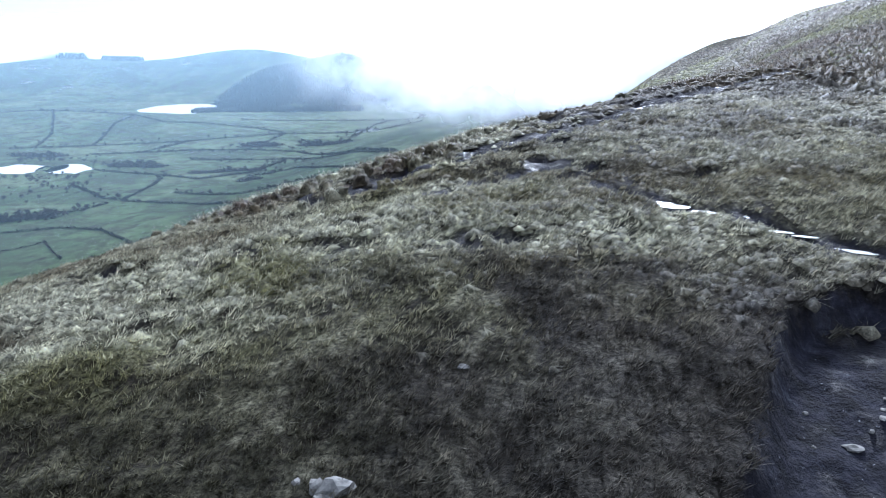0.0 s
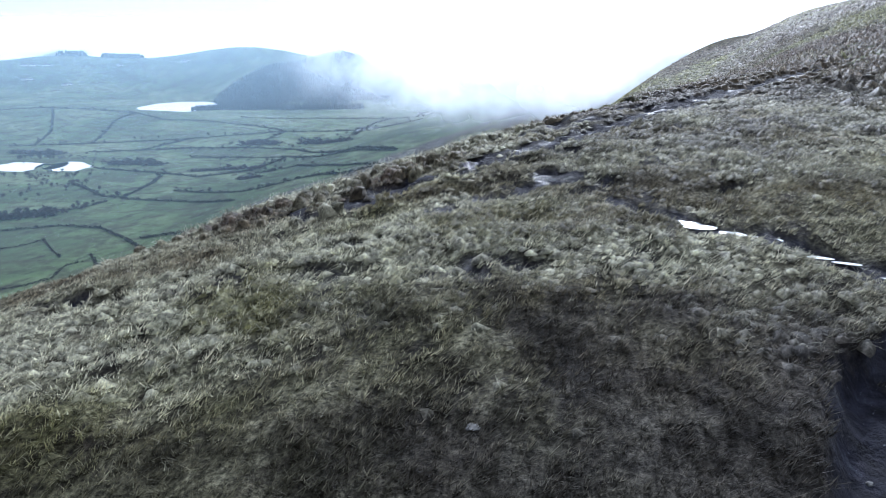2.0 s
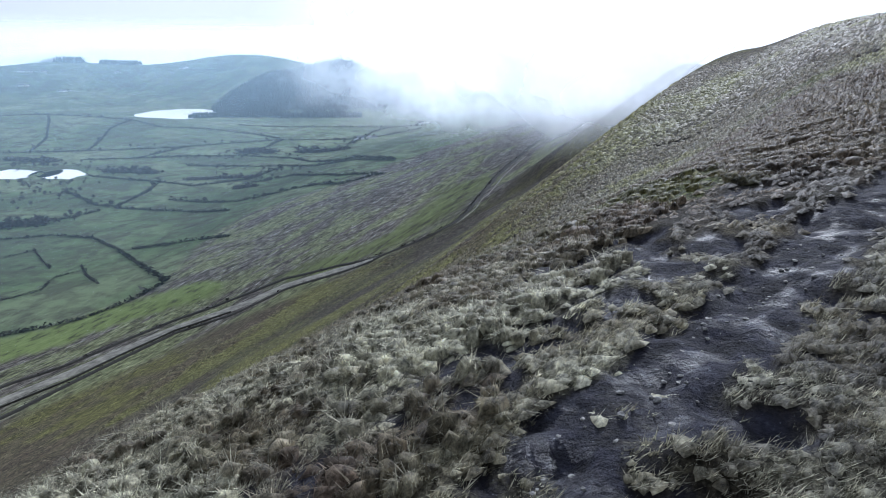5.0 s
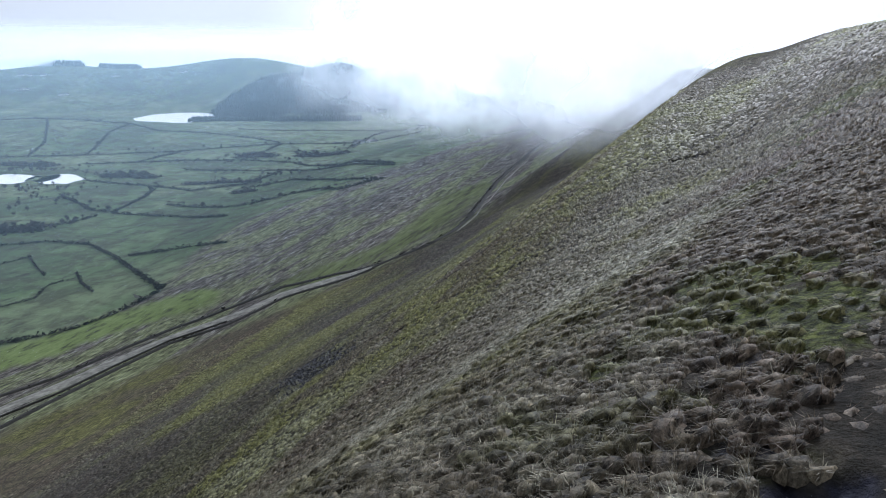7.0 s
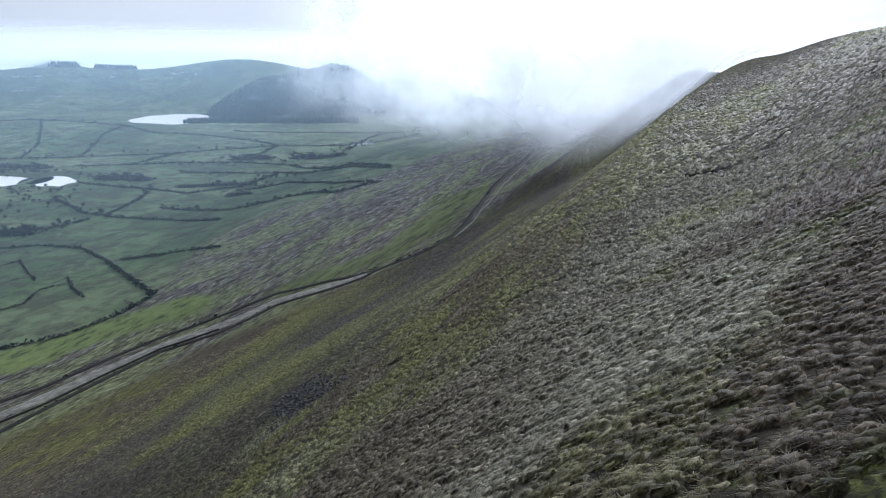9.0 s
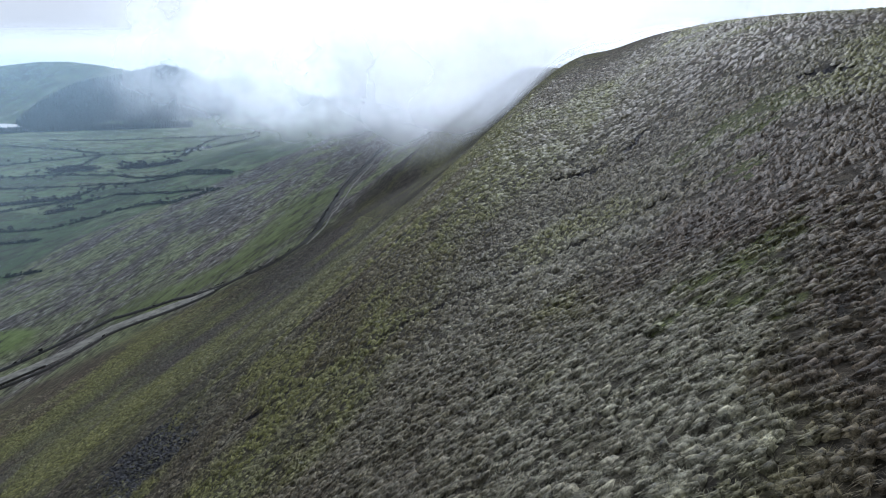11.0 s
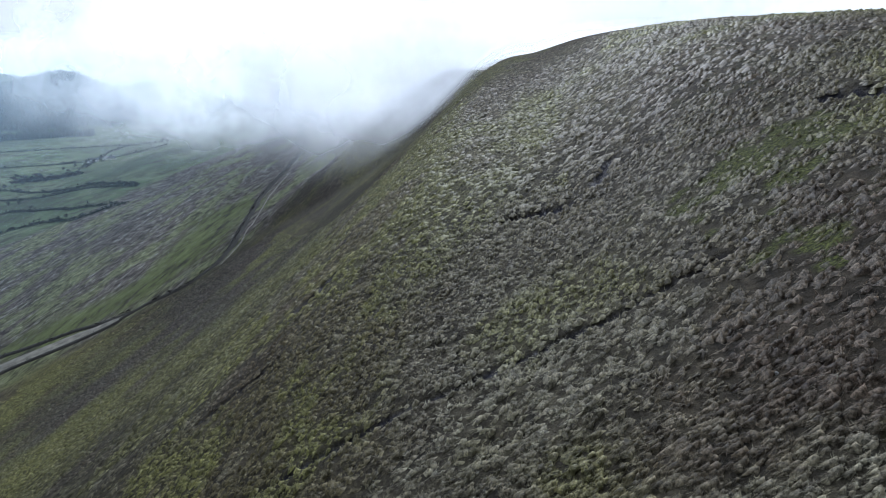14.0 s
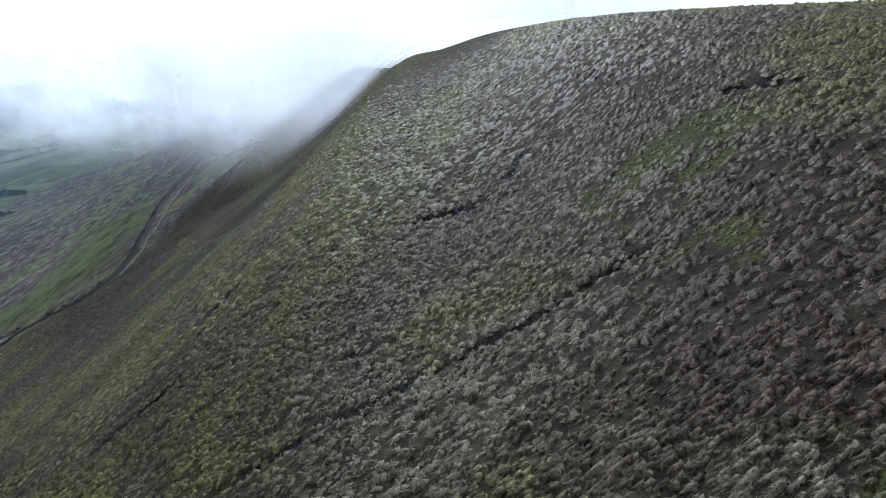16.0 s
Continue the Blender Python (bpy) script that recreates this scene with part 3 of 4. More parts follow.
# signed side of the moor's lower edge
d, k = to_line(GX, GY, MOOR_EDGE)
i = np.minimum(k.astype(int), len(MOOR_EDGE) - 2)
ME = np.array(MOOR_EDGE, float)
turn = (ME[i + 1, 0] - ME[i, 0]) * (GY - ME[i, 1]) - (ME[i + 1, 1] - ME[i, 1]) * (GX - ME[i, 0])
side = np.where(turn > 0, d, -d)
mark(me, "field", smooth(side + 30 * edge + 6 * fine, -6, 12))
d, k = to_line(GX, GY, LUSH_LINE)
lush = 0.85 * (1 - smooth(d + 34 * fine + 50 * edge, 22, 62))
mark(me, "lush", lush)
near = (np.abs(GX) < 480) & (GY > -60) & (GY < 1050)
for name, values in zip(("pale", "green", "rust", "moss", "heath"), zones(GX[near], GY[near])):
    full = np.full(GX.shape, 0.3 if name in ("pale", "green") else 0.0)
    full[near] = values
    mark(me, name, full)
# where tussocks stand: dead litter plus painted shade of the gaps
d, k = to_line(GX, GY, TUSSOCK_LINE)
mark(me, "litter_and_shade", 0.75 * smooth(GY, 36, 46) * (1 - smooth(d, 100, 160)) * smooth(S, -60, -30))
d, k = to_line(GX, GY, STRIP_LINE)
mark(me, "strip", 1 - smooth(d + 8 * fine - 5 * np.minimum(k, 1.5), 22, 30))
mark(me, "wood", np.where(on_knoll(GX, GY) | in_belt(GX, GY), 1.0, 0.0))
worn = np.zeros_like(GX)
close = (np.abs(GX - 30) < 90) & (GY > -10) & (GY < 300)
worn[close] = bare(GX[close], GY[close])
mark(me, "bare", worn)
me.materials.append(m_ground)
tagged(new("ground", me), "open fell grassland falling to green valley fields", "ground", kind="structure")


# ---- haze and mist ----
def arc(radius, lo, hi, bottom, top, cols, rows, cx=0.0, cy=0.0):
    a, z = np.meshgrid(np.radians(np.linspace(lo, hi, cols)), np.linspace(bottom, top, rows), indexing="ij")
    return cx + radius * np.sin(a), cy + radius * np.cos(a), z


for radius, strength in ((620, 0.03), (900, 0.05), (1250, 0.06), (1650, 0.08), (2100, 0.07), (2600, 0.075), (3100, 0.08), (3700, 0.18)):
    X, Y, Z = arc(radius, -62, 45, -60, 330, 90, 40)
    me = grid_mesh("valley_haze", X, Y, Z)
    mark(me, "thickness", strength * smooth(Z - broad(X, Y), 0, 0.09 * radius + 20) * (1 - smooth(Z, 200, 320)))
    me.materials.append(m_haze)
    tagged(new("valley_haze", me), "thin blue haze lying over the valley fields", "haze", kind="stuff")

X, Y, Z = arc(4650, -62, 45, -60, 420, 90, 40)
me = grid_mesh("valley_haze", X, Y, Z)
mark(me, "thickness", 0.72 * (1 - smooth(Z, 230, 410)))
me.materials.append(m_veil)
tagged(new("valley_haze", me), "pale haze before the farthest ridge", "haze", kind="stuff")

for dist, lo, hi, bottom, top, dense in ((540, 5, 75, 125, 380, 0.6), (610, 3, 75, 118, 390, 0.7), (760, -2, 75, 88, 410, 0.6), (950, -6, 75, 72, 440, 0.75), (1300, -10, 75, 5, 480, 0.8),
                                         (1750, -13, 75, -50, 540, 0.75), (2300, -16, 75, -80, 620, 0.7)):
    X, Y, Z = arc(dist, lo, hi, bottom, top, 130, 60, 0, 40)
    me = grid_mesh("hill_mist", X, Y, Z)
    az = np.degrees(np.arctan2(X, Y - 40))
    side = smooth(az + 7 * (fbm(Z / 90, X / 300, 31 + int(dist), 3) - 0.5), lo, lo + 15) * smooth(az, lo, lo + 4) * (1 - smooth(az, hi - 25, hi))
    wob = 60 * (fbm(X / 160, Z / 160, int(dist)) - 0.5)
    mark(me, "thickness", dense * side * smooth(Z + wob, bottom + 0.02 * dist, bottom + 0.13 * dist) * (1 - smooth(Z, top - 120, top)) * smooth(Z - broad(X, Y), 1, 16 if dist < 800 else 40))
    me.materials.append(m_mist)
    tagged(new("hill_mist", me), "white mist drifting along the fell side", "mist", kind="stuff")


# ---- helpers for things ----
def link_mesh(name, verts, faces, mat, parent=None, label="", smooth_faces=False):
    me = bpy.data.meshes.new(name)
    me.from_pydata([tuple(v) for v in verts], [], faces)
    if smooth_faces:
        me.polygons.foreach_set("use_smooth", np.ones(len(me.polygons), bool))
    me.materials.append(mat)
    ob = new(name, me)
    ob.parent = parent
    if label:
        ob["label"] = label
    return ob


def tri_soup(name, tris, mat):
    """One mesh out of an array of triangles, n x 3 x 3."""
    n = len(tris)
    me = bpy.data.meshes.new(name)
    me.vertices.add(3 * n), me.loops.add(3 * n), me.polygons.add(n)
    me.vertices.foreach_set("co", np.asarray(tris, np.float32).ravel())
    me.loops.foreach_set("vertex_index", np.arange(3 * n, dtype=np.int32))
    me.polygons.foreach_set("loop_start", np.arange(0, 3 * n, 3, dtype=np.int32))
    me.update(calc_edges=True)
    me.materials.append(mat)
    return me


def ground_at(x, y):
    return land(np.array([float(x)]), np.array([float(y)]))[0]


def resample(pts, step):
    pts = np.array(pts, float)
    seg = np.hypot(*np.diff(pts, axis=0).T)
    at = np.concatenate([[0], np.cumsum(seg)])
    k = np.linspace(0, at[-1], max(2, int(at[-1] / step) + 1))
    return np.stack([np.interp(k, at, pts[:, 0]), np.interp(k, at, pts[:, 1])], 1)


rng = np.random.default_rng(4)


# ---- waters ----
for w, name, label in zip(WATERS, ("reservoir", "pond", "pond"), ("bright reservoir below the hills, coloured white for the sky's reflection", "bright pond among valley trees, coloured white for the sky's reflection", "bright pond among valley trees, coloured white for the sky's reflection")):
    a = np.linspace(0, 2 * np.pi, 97)[:-1]
    c, n = math.cos(radians(w[4])), math.sin(radians(w[4]))
    px, py = 1.5 * w[2] * np.cos(a), 1.5 * w[3] * np.sin(a)
    verts = [(w[0], w[1], w[5])] + [(w[0] + x * c - y * n, w[1] + x * n + y * c, w[5]) for x, y in zip(px, py)]
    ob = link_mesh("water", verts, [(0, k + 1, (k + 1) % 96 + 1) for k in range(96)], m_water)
    ob.name = name
    tagged(ob, label, "water", kind="structure")

# puddles share the near-white colour that stands for reflected sky
for p, level in zip(PUDDLES, PUDDLE_LEVELS):
    a = np.linspace(0, 2 * np.pi, 49)[:-1]
    c, n = math.cos(radians(p[4])), math.sin(radians(p[4]))
    px, py = 1.5 * p[2] * np.cos(a), 1.5 * p[3] * np.sin(a)
    verts = [(p[0], p[1], level)] + [(p[0] + x * c - y * n, p[1] + x * n + y * c, level) for x, y in zip(px, py)]
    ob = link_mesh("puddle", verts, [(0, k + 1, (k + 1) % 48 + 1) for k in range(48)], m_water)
    tagged(ob, "shallow puddle lying on black peat, coloured white for the sky's reflection", "puddle", group="puddles in the peat")


# ---- strips laid over the land: the old track and its ditches ----
def strip(name, pts, width, mat, lift, label, category, seed=0, kind="structure"):
    p = resample(pts, 6.0)
    d = np.gradient(p, axis=0)
    d /= np.linalg.norm(d, axis=1)[:, None]
    nrm = np.stack([-d[:, 1], d[:, 0]], 1)
    w = width * (0.75 + 0.5 * fbm(np.arange(len(p)) / 3.0, np.zeros(len(p)), seed, 3))
    cols = []
    for f in (-1, -0.5, 0, 0.5, 1):
        q = p + nrm * (w * f / 2)[:, None]
        cols.append(np.stack([q[:, 0], q[:, 1], land(q[:, 0], q[:, 1]) + lift * (1 if abs(f) < 1 else -0.5)], 1))
    g = np.stack(cols, 1)
    me = grid_mesh(name, g[:, :, 0], g[:, :, 1], g[:, :, 2])
    me.materials.append(mat)
    return tagged(new(name, me), label, category, kind=kind)


strip("track", [(-420, 385), (-329, 508), (-301, 536), (-273, 574), (-240, 612), (-195, 631), (-150, 662), (-96, 661), (-63, 648)], 22, m_track, 0.8, "pale worn track along the foot of the fell", "track", 1)
strip("ditch", [(-400, 350), (-305, 470), (-285, 508), (-262, 550), (-234, 595), (-188, 608), (-146, 645), (-94, 646), (-62, 642)], 9, m_ditch, 1.0, "dark rush-filled ditch beside the track", "ditch", 2)
strip("ditch", [(-440, 440), (-349, 540), (-315, 561), (-286, 601), (-250, 636), (-205, 662), (-156, 691), (-99, 680), (-52, 650)], 9, m_ditch, 1.0, "dark rush-filled ditch beside the track", "ditch", 3)
strip("ditch", [(-335, 478), (-292, 518), (-268, 560), (-237, 603), (-191, 620)], 4, m_ditch, 1.15, "dark rush-filled ditch beside the track", "ditch", 8)
strip("track", [(-63, 648), (-42, 652), (-11, 632), (9, 652), (26, 705), (43, 806), (72, 949), (116, 1086), (175, 1257)], 11, m_ditch, 1.0, "dark sunken track climbing the moor", "track", 4)
strip("track", [(14, 640), (34, 700), (54, 800), (84, 940), (128, 1075)], 2.2, m_track, 0.8, "pale worn track climbing the moor", "track", 5)


# ---- hedges, walls and trees of the valley ----
def hedge(pts, height, width, label, seed, mat=None, name="hedge", category="hedge"):
    r = np.random.default_rng(seed)
    p = resample(pts, 2.2)
    p = p[r.random(len(p)) > 0.07]
    tris = []
    zs = land(p[:, 0], p[:, 1])
    for (x, y), z in zip(p, zs):
        big = height * r.uniform(0.6, 1.2) * (1.8 if r.random() < 0.04 else 1)
        for _ in range(8):
            c = np.array((x, y, z)) + np.array((r.normal(0, width * 0.4), r.normal(0, width * 0.4), r.uniform(0.0, 0.75) * big))
            tris.append(c + r.normal(0, 0.42 * big, (3, 3)) * (1, 1, 0.8))
    ob = new(name, tri_soup(name, np.array(tris), mat or m_hedge))
    return tagged(ob, label, category, group="field boundaries in the valley", kind="stuff" if name in ("rush_line", "thicket") else "")


HEDGES = [
    [(-1162, 1884), (-965, 1936), (-725, 2032), (-485, 2178), (-250, 2217), (-60, 2230)],
    [(-1700, 2330), (-1480, 2380), (-1330, 2385), (-1180, 2370), (-1010, 2350), (-900, 2290)],
    [(-1114, 1932), (-1150, 2080), (-1230, 2250), (-1300, 2380)], [(-969, 1945), (-1000, 2090), (-1030, 2230), (-1010, 2350)],
    [(-895, 1786), (-784, 1824), (-672, 1876), (-527, 1889), (-382, 1838), (-174, 1545), (-92, 1405)],
    [(-619, 1724), (-452, 1711), (-385, 1718), (-227, 1573), (-90, 1384)],
    [(-747, 1394), (-624, 1265), (-583, 1253), (-579, 1389), (-596, 1467)], [(-792, 1575), (-611, 1499), (-512, 1452), (-417, 1529), (-381, 1698)],
    [(-580, 1244), (-474, 1227), (-362, 1185)], [(-507, 1315), (-368, 1273), (-267, 1282), (-174, 1207), (-102, 1256)],
    [(-416, 1483), (-318, 1524), (-188, 1299), (-112, 1266)], [(-760, 1040), (-694, 1104), (-660, 1140), (-621, 1169), (-599, 1222)],
    [(-740, 1010), (-649, 1030), (-596, 1055), (-522, 1042), (-459, 977), (-369, 858), (-311, 775)], [(-310, 770), (-340, 718), (-369, 692), (-428, 667), (-520, 610)],
    [(-432, 970), (-356, 978), (-292, 953)], [(-1400, 2050), (-1290, 1890), (-1200, 1760), (-1100, 1700)], [(-600, 2300), (-520, 2230), (-485, 2178)],
    [(-700, 2480), (-400, 2540), (-120, 2560)], [(-250, 2217), (-230, 2400), (-180, 2560)], [(-900, 2290), (-760, 2330), (-600, 2300)],
    [(-527, 1889), (-500, 2020), (-485, 2178)], [(-784, 1824), (-760, 1930), (-725, 2032)]]
for k, pts in enumerate(HEDGES):
    hedge(pts, 4.2 if k not in (12, 13) else 3.6, 3.4, "dark winter hedge between green fields", 100 + k)
WALLS = [[(-579, 981), (-540, 930), (-508, 893)], [(-471, 900), (-440, 850), (-405, 808)], [(-640, 920), (-596, 943), (-575, 973)], [(-560, 760), (-500, 770), (-470, 800), (-480, 850), (-455, 880)]]
for k, pts in enumerate(WALLS):
    hedge(pts, 2.2, 2.2, "low dark rushes lining a field ditch", 160 + k, m_ditch, "rush_line", "rushes")

THICKETS = [((-1090, 1775), (-960, 1752), 14, 8), ((-770, 1625), (-650, 1605), 18, 7), ((-720, 1095), (-640, 1130), 18, 8),
            ((-545, 1940), (-462, 1943), 26, 9), ((-390, 1947), (-258, 1950), 12, 8), ((-550, 1520), (-410, 1560), 14, 5), ((-420, 1425), (-380, 1440), 12, 6)]
for k, (a, b, width, height) in enumerate(THICKETS):
    mid = ((a[0] + b[0]) / 2 + 6, (a[1] + b[1]) / 2 + 5)
    hedge([a, mid, b, mid, a, mid, b], height, width, "leafless grey thicket of winter scrub", 240 + k, m_twig, "thicket", "thicket")

DITCHES = [[(-400, 350), (-305, 470), (-285, 508), (-262, 550), (-234, 595), (-188, 608), (-146, 645), (-94, 646), (-62, 642)],
           [(-440, 440), (-349, 540), (-315, 561), (-286, 601), (-250, 636), (-205, 662), (-156, 691), (-99, 680), (-52, 650)],
           [(-42, 652), (-11, 632), (9, 652), (26, 705), (43, 806), (72, 949), (116, 1086)]]
for k, pts in enumerate(DITCHES):
    hedge(pts, 1.5, 3.2, "low dark rushes lining a ditch", 180 + k, m_ditch, "rush_line", "rushes")


def tree_mesh(seed, height):
    """Bare winter tree: trunk with limbs, and a crown of many small twig clumps."""
    r = np.random.default_rng(seed)
    verts, faces = [], []

    def limb(a, b, ra, rb):
        a, b = Vector(a), Vector(b)
        q = (b - a).to_track_quat("Z", "Y")
        n = len(verts)
        for c, rad in ((a, ra), (b, rb)):
            for k in range(5):
                verts.append(c + q @ Vector((rad * math.cos(k * 1.2566), rad * math.sin(k * 1.2566), 0)))
        faces.extend([(n + k, n + (k + 1) % 5, n + 5 + (k + 1) % 5, n + 5 + k) for k in range(5)])

    fork = height * 0.32
    limb((0, 0, -0.6), (0, 0, fork), height * 0.035, height * 0.026)
    tips = []
    for k in range(7):
        a = k * 0.9 + r.uniform(-0.3, 0.3)
        e = Vector((math.cos(a) * height * r.uniform(0.14, 0.3), math.sin(a) * height * r.uniform(0.14, 0.3), height * r.uniform(0.55, 0.85)))
        limb((0, 0, fork * r.uniform(0.7, 1)), e, height * 0.016, height * 0.006)
        tips.append(np.array(e))
    tips.append(np.array((0, 0, height * 0.8)))
    tris = []
    for tip in tips:
        for _ in range(44):
            c = tip + r.normal(0, height * 0.12, 3)
            tris.append(c + r.normal(0, height * 0.045, (3, 3)))
    return verts, faces, np.array(tris)


TREES = []
for k, h in enumerate((7, 9, 10.5, 6)):
    v, f, tris = tree_mesh(30 + k, h)
    base = new("tree")
    link_mesh("trunk", v, f, m_bark, base)
    crown = new("crown", tri_soup("crown", tris, m_twig))
    crown.parent = base
    tagged(base, "bare winter broadleaf tree in a valley hedgerow", "tree", group="valley trees")
    TREES.append(base)


def plant(x, y, z, k, first=set()):
    m = pose(x, y, z - 0.3, 0, 0, (x * 37 + y * 11) % 360)
    if k not in first:
        first.add(k)
        TREES[k].matrix_basis = m
    else:
        copy_thing(TREES[k], m)


GROVES = [((-545, 1935), (-465, 1925), 26, 30), ((-402, 1864), (-240, 2130), 34, 16), ((-930, 1490), (-770, 1480), 34, 20), ((-805, 1650), (-670, 1625), 44, 20), ((-1030, 1690), (-860, 1715), 40, 20),
          ((-760, 1080), (-600, 1200), 40, 14), ((-900, 1420), (-720, 1360), 16, 26), ((-381, 1700), (-417, 1530), 8, 10), ((-270, 2190), (-190, 2240), 10, 18), ((-1160, 1884), (-500, 2170), 22, 6),
          ((-784, 1824), (-400, 1845), 18, 6), ((-620, 1724), (-230, 1575), 16, 6), ((-747, 1394), (-590, 1255), 10, 6), ((-510, 1320), (-180, 1215), 12, 8), ((-100, 2240), (-60, 2640), 10, 30),
          ((-420, 1560), (-330, 1480), 16, 18), ((-980, 1320), (-760, 1270), 22, 30)]
SPOTS = []
for (ax, ay), (bx, by), count, spread in GROVES:
    for _ in range(count):
        h = rng.random()
        SPOTS.append((ax + h * (bx - ax) + rng.normal(0, spread), ay + h * (by - ay) + rng.normal(0, spread), int(rng.integers(4))))
HEIGHTS = land(np.array([p[0] for p in SPOTS]), np.array([p[1] for p in SPOTS]))
for (x, y, k), z in zip(SPOTS, HEIGHTS):
    plant(float(x), float(y), float(z), k)


# ---- conifer woods ----
def wood(name, inside, box, count, height, label, seed):
    r = np.random.default_rng(seed)
    x, y = r.uniform(box[0], box[1], count), r.uniform(box[2], box[3], count)
    keep = inside(x, y)
    x, y = x[keep], y[keep]
    z = land(x, y)
    h = height * r.uniform(0.7, 1.2, len(x))
    tris = []
    for layer, (lo, hi, wide) in enumerate(((0.0, 0.6, 0.27), (0.3, 1.0, 0.19))):
        for k in range(6):
            a0, a1 = k * np.pi / 3 + layer * 0.5, (k + 1) * np.pi / 3 + layer * 0.5
            j = r.uniform(0.8, 1.25, len(x))
            tip = np.stack([x, y, z + hi * h], 1)
            p0 = np.stack([x + wide * h * j * np.cos(a0), y + wide * h * j * np.sin(a0), z + lo * h], 1)
            p1 = np.stack([x + wide * h * j * np.cos(a1), y + wide * h * j * np.sin(a1), z + lo * h], 1)
            tris.append(np.stack([p0, p1, tip], 1))
    return tagged(new(name, tri_soup(name, np.concatenate(tris), m_pine)), label, "woodland", kind="stuff")


wood("conifer_wood", on_knoll, (-1100, -120, 3030, 3760), 7500, 18, "dark conifer plantation covering a round hill", 11)
wood("conifer_wood", in_belt, (-1020, -330, 2860, 3010), 1800, 20, "dark conifer belt below the reservoir", 12)
wood("conifer_wood", lambda x, y: np.abs(y - 4170) < 60, (-2640, -2040, 4080, 4260), 2600, 30, "dark conifer belt on the far skyline", 13)
wood("conifer_wood", lambda x, y: np.abs(y - 4200) < 40, (-1950, -1740, 4130, 4270), 600, 24, "dark conifer belt on the far skyline", 14)


# ---- farms ----
def farm_house(x, y, turn, length, depth, eaves, ridge, label):
    base = new("farmhouse")
    L, W = length / 2, depth / 2
    v = [(-L, -W, -1), (L, -W, -1), (L, W, -1), (-L, W, -1), (-L, -W, eaves), (L, -W, eaves), (L, W, eaves), (-L, W, eaves), (-L, 0, ridge), (L, 0, ridge)]
    link_mesh("wall", v, [(0, 1, 5, 4), (1, 2, 6, 9, 5), (2, 3, 7, 6), (3, 0, 4, 8, 7)], m_white, base)
    o = 0.5
    v = [(-L - o, -W - o, eaves - 0.3), (L + o, -W - o, eaves - 0.3), (L + o, 0, ridge + 0.25), (-L - o, 0, ridge + 0.25), (-L - o, W + o, eaves - 0.3), (L + o, W + o, eaves - 0.3)]
    v += [(a, b, c - 0.25) for a, b, c in v]
    link_mesh("roof", v, [(0, 1, 2, 3), (3, 2, 5, 4), (6, 9, 8, 7), (9, 10, 11, 8), (0, 6, 7, 1), (4, 5, 11, 10), (0, 3, 9, 6), (3, 4, 10, 9), (1, 7, 8, 2), (2, 8, 11, 5)], m_slate, base)
    for cx in (-L * 0.8, L * 0.8):
        v = [(cx + a * 0.5, b * 0.5, ridge - 0.6 + c) for c in (0, 2.0) for a, b in ((-1, -1), (1, -1), (1, 1), (-1, 1))]
        link_mesh("chimney", v, [(0, 1, 5, 4), (1, 2, 6, 5), (2, 3, 7, 6), (3, 0, 4, 7), (4, 5, 6, 7)], m_wall, base)
    for k in range(3):
        for row in (1.0, 3.6):
            wx = (k - 1) * L * 0.6
            if row + 1.2 < eaves:
                v = [(wx + a, -W - 0.06, row + c) for a, c in ((-0.55, 0), (0.55, 0), (0.55, 1.2), (-0.55, 1.2))] + [(wx + a, -W + 0.1, row + c) for a, c in ((-0.55, 0), (0.55, 0), (0.55, 1.2), (-0.55, 1.2))]
                link_mesh("window", v, [(0, 1, 2, 3), (0, 4, 5, 1), (1, 5, 6, 2), (2, 6, 7, 3), (3, 7, 4, 0)], m_pane, base)
    base.matrix_basis = pose(x, y, ground_at(x, y), 0, 0, turn)
    return tagged(base, label, "house", group="valley farms")


for x, y, turn, length, depth, eaves, ridge in ((-250, 2200, 10, 22, 9, 6, 10), (-225, 2215, 80, 26, 10, 4.5, 8), (-262, 2175, 95, 18, 8, 4, 7), (-205, 2190, 15, 16, 9, 4, 7), (-74, 2625, 5, 24, 10, 6, 10), (-50, 2640, 80, 18, 9, 4.5, 8),
                                               (-2242, 3887, 10, 30, 11, 6, 10), (-2200, 3895, 0, 26, 11, 5, 9), (-2134, 3909, 20, 30, 11, 6, 10), (-2149, 3707, 10, 26, 10, 5, 9), (-2120, 3715, 80, 24, 10, 5, 8), (-1918, 3657, 10, 26, 10, 6, 10), (-1895, 3668, 70, 18, 9, 4, 7),
                                               (-1390, 3913, 10, 24, 10, 6, 10), (-1370, 3920, 90, 20, 10, 5, 8), (-1760, 3960, 30, 24, 10, 6, 9)):
    farm_house(x, y, turn, length, depth, eaves, ridge, "white-walled farm building with a slate roof")


# ---- stones on the peat ----
def stone_mesh(seed):
    r = np.random.default_rng(seed)
    bm = bmesh.new()
    bmesh.ops.create_icosphere(bm, subdivisions=2, radius=1)
    shape = r.uniform(0.6, 1.2, 3) * (1, 1, 0.55)
    for v in bm.verts:
        k = 1 + 0.5 * (noise.noise(v.co * 1.4 + Vector((seed, 0, 0)))) + 0.15 * noise.noise(v.co * 4)
        v.co = Vector((v.co.x * shape[0], v.co.y * shape[1], v.co.z * shape[2])) * k
    me = bpy.data.meshes.new("stone")
    bm.to_mesh(me)
    bm.free()
    me.materials.append(m_stone)
    return me


STONES = [stone_mesh(k) for k in range(5)]


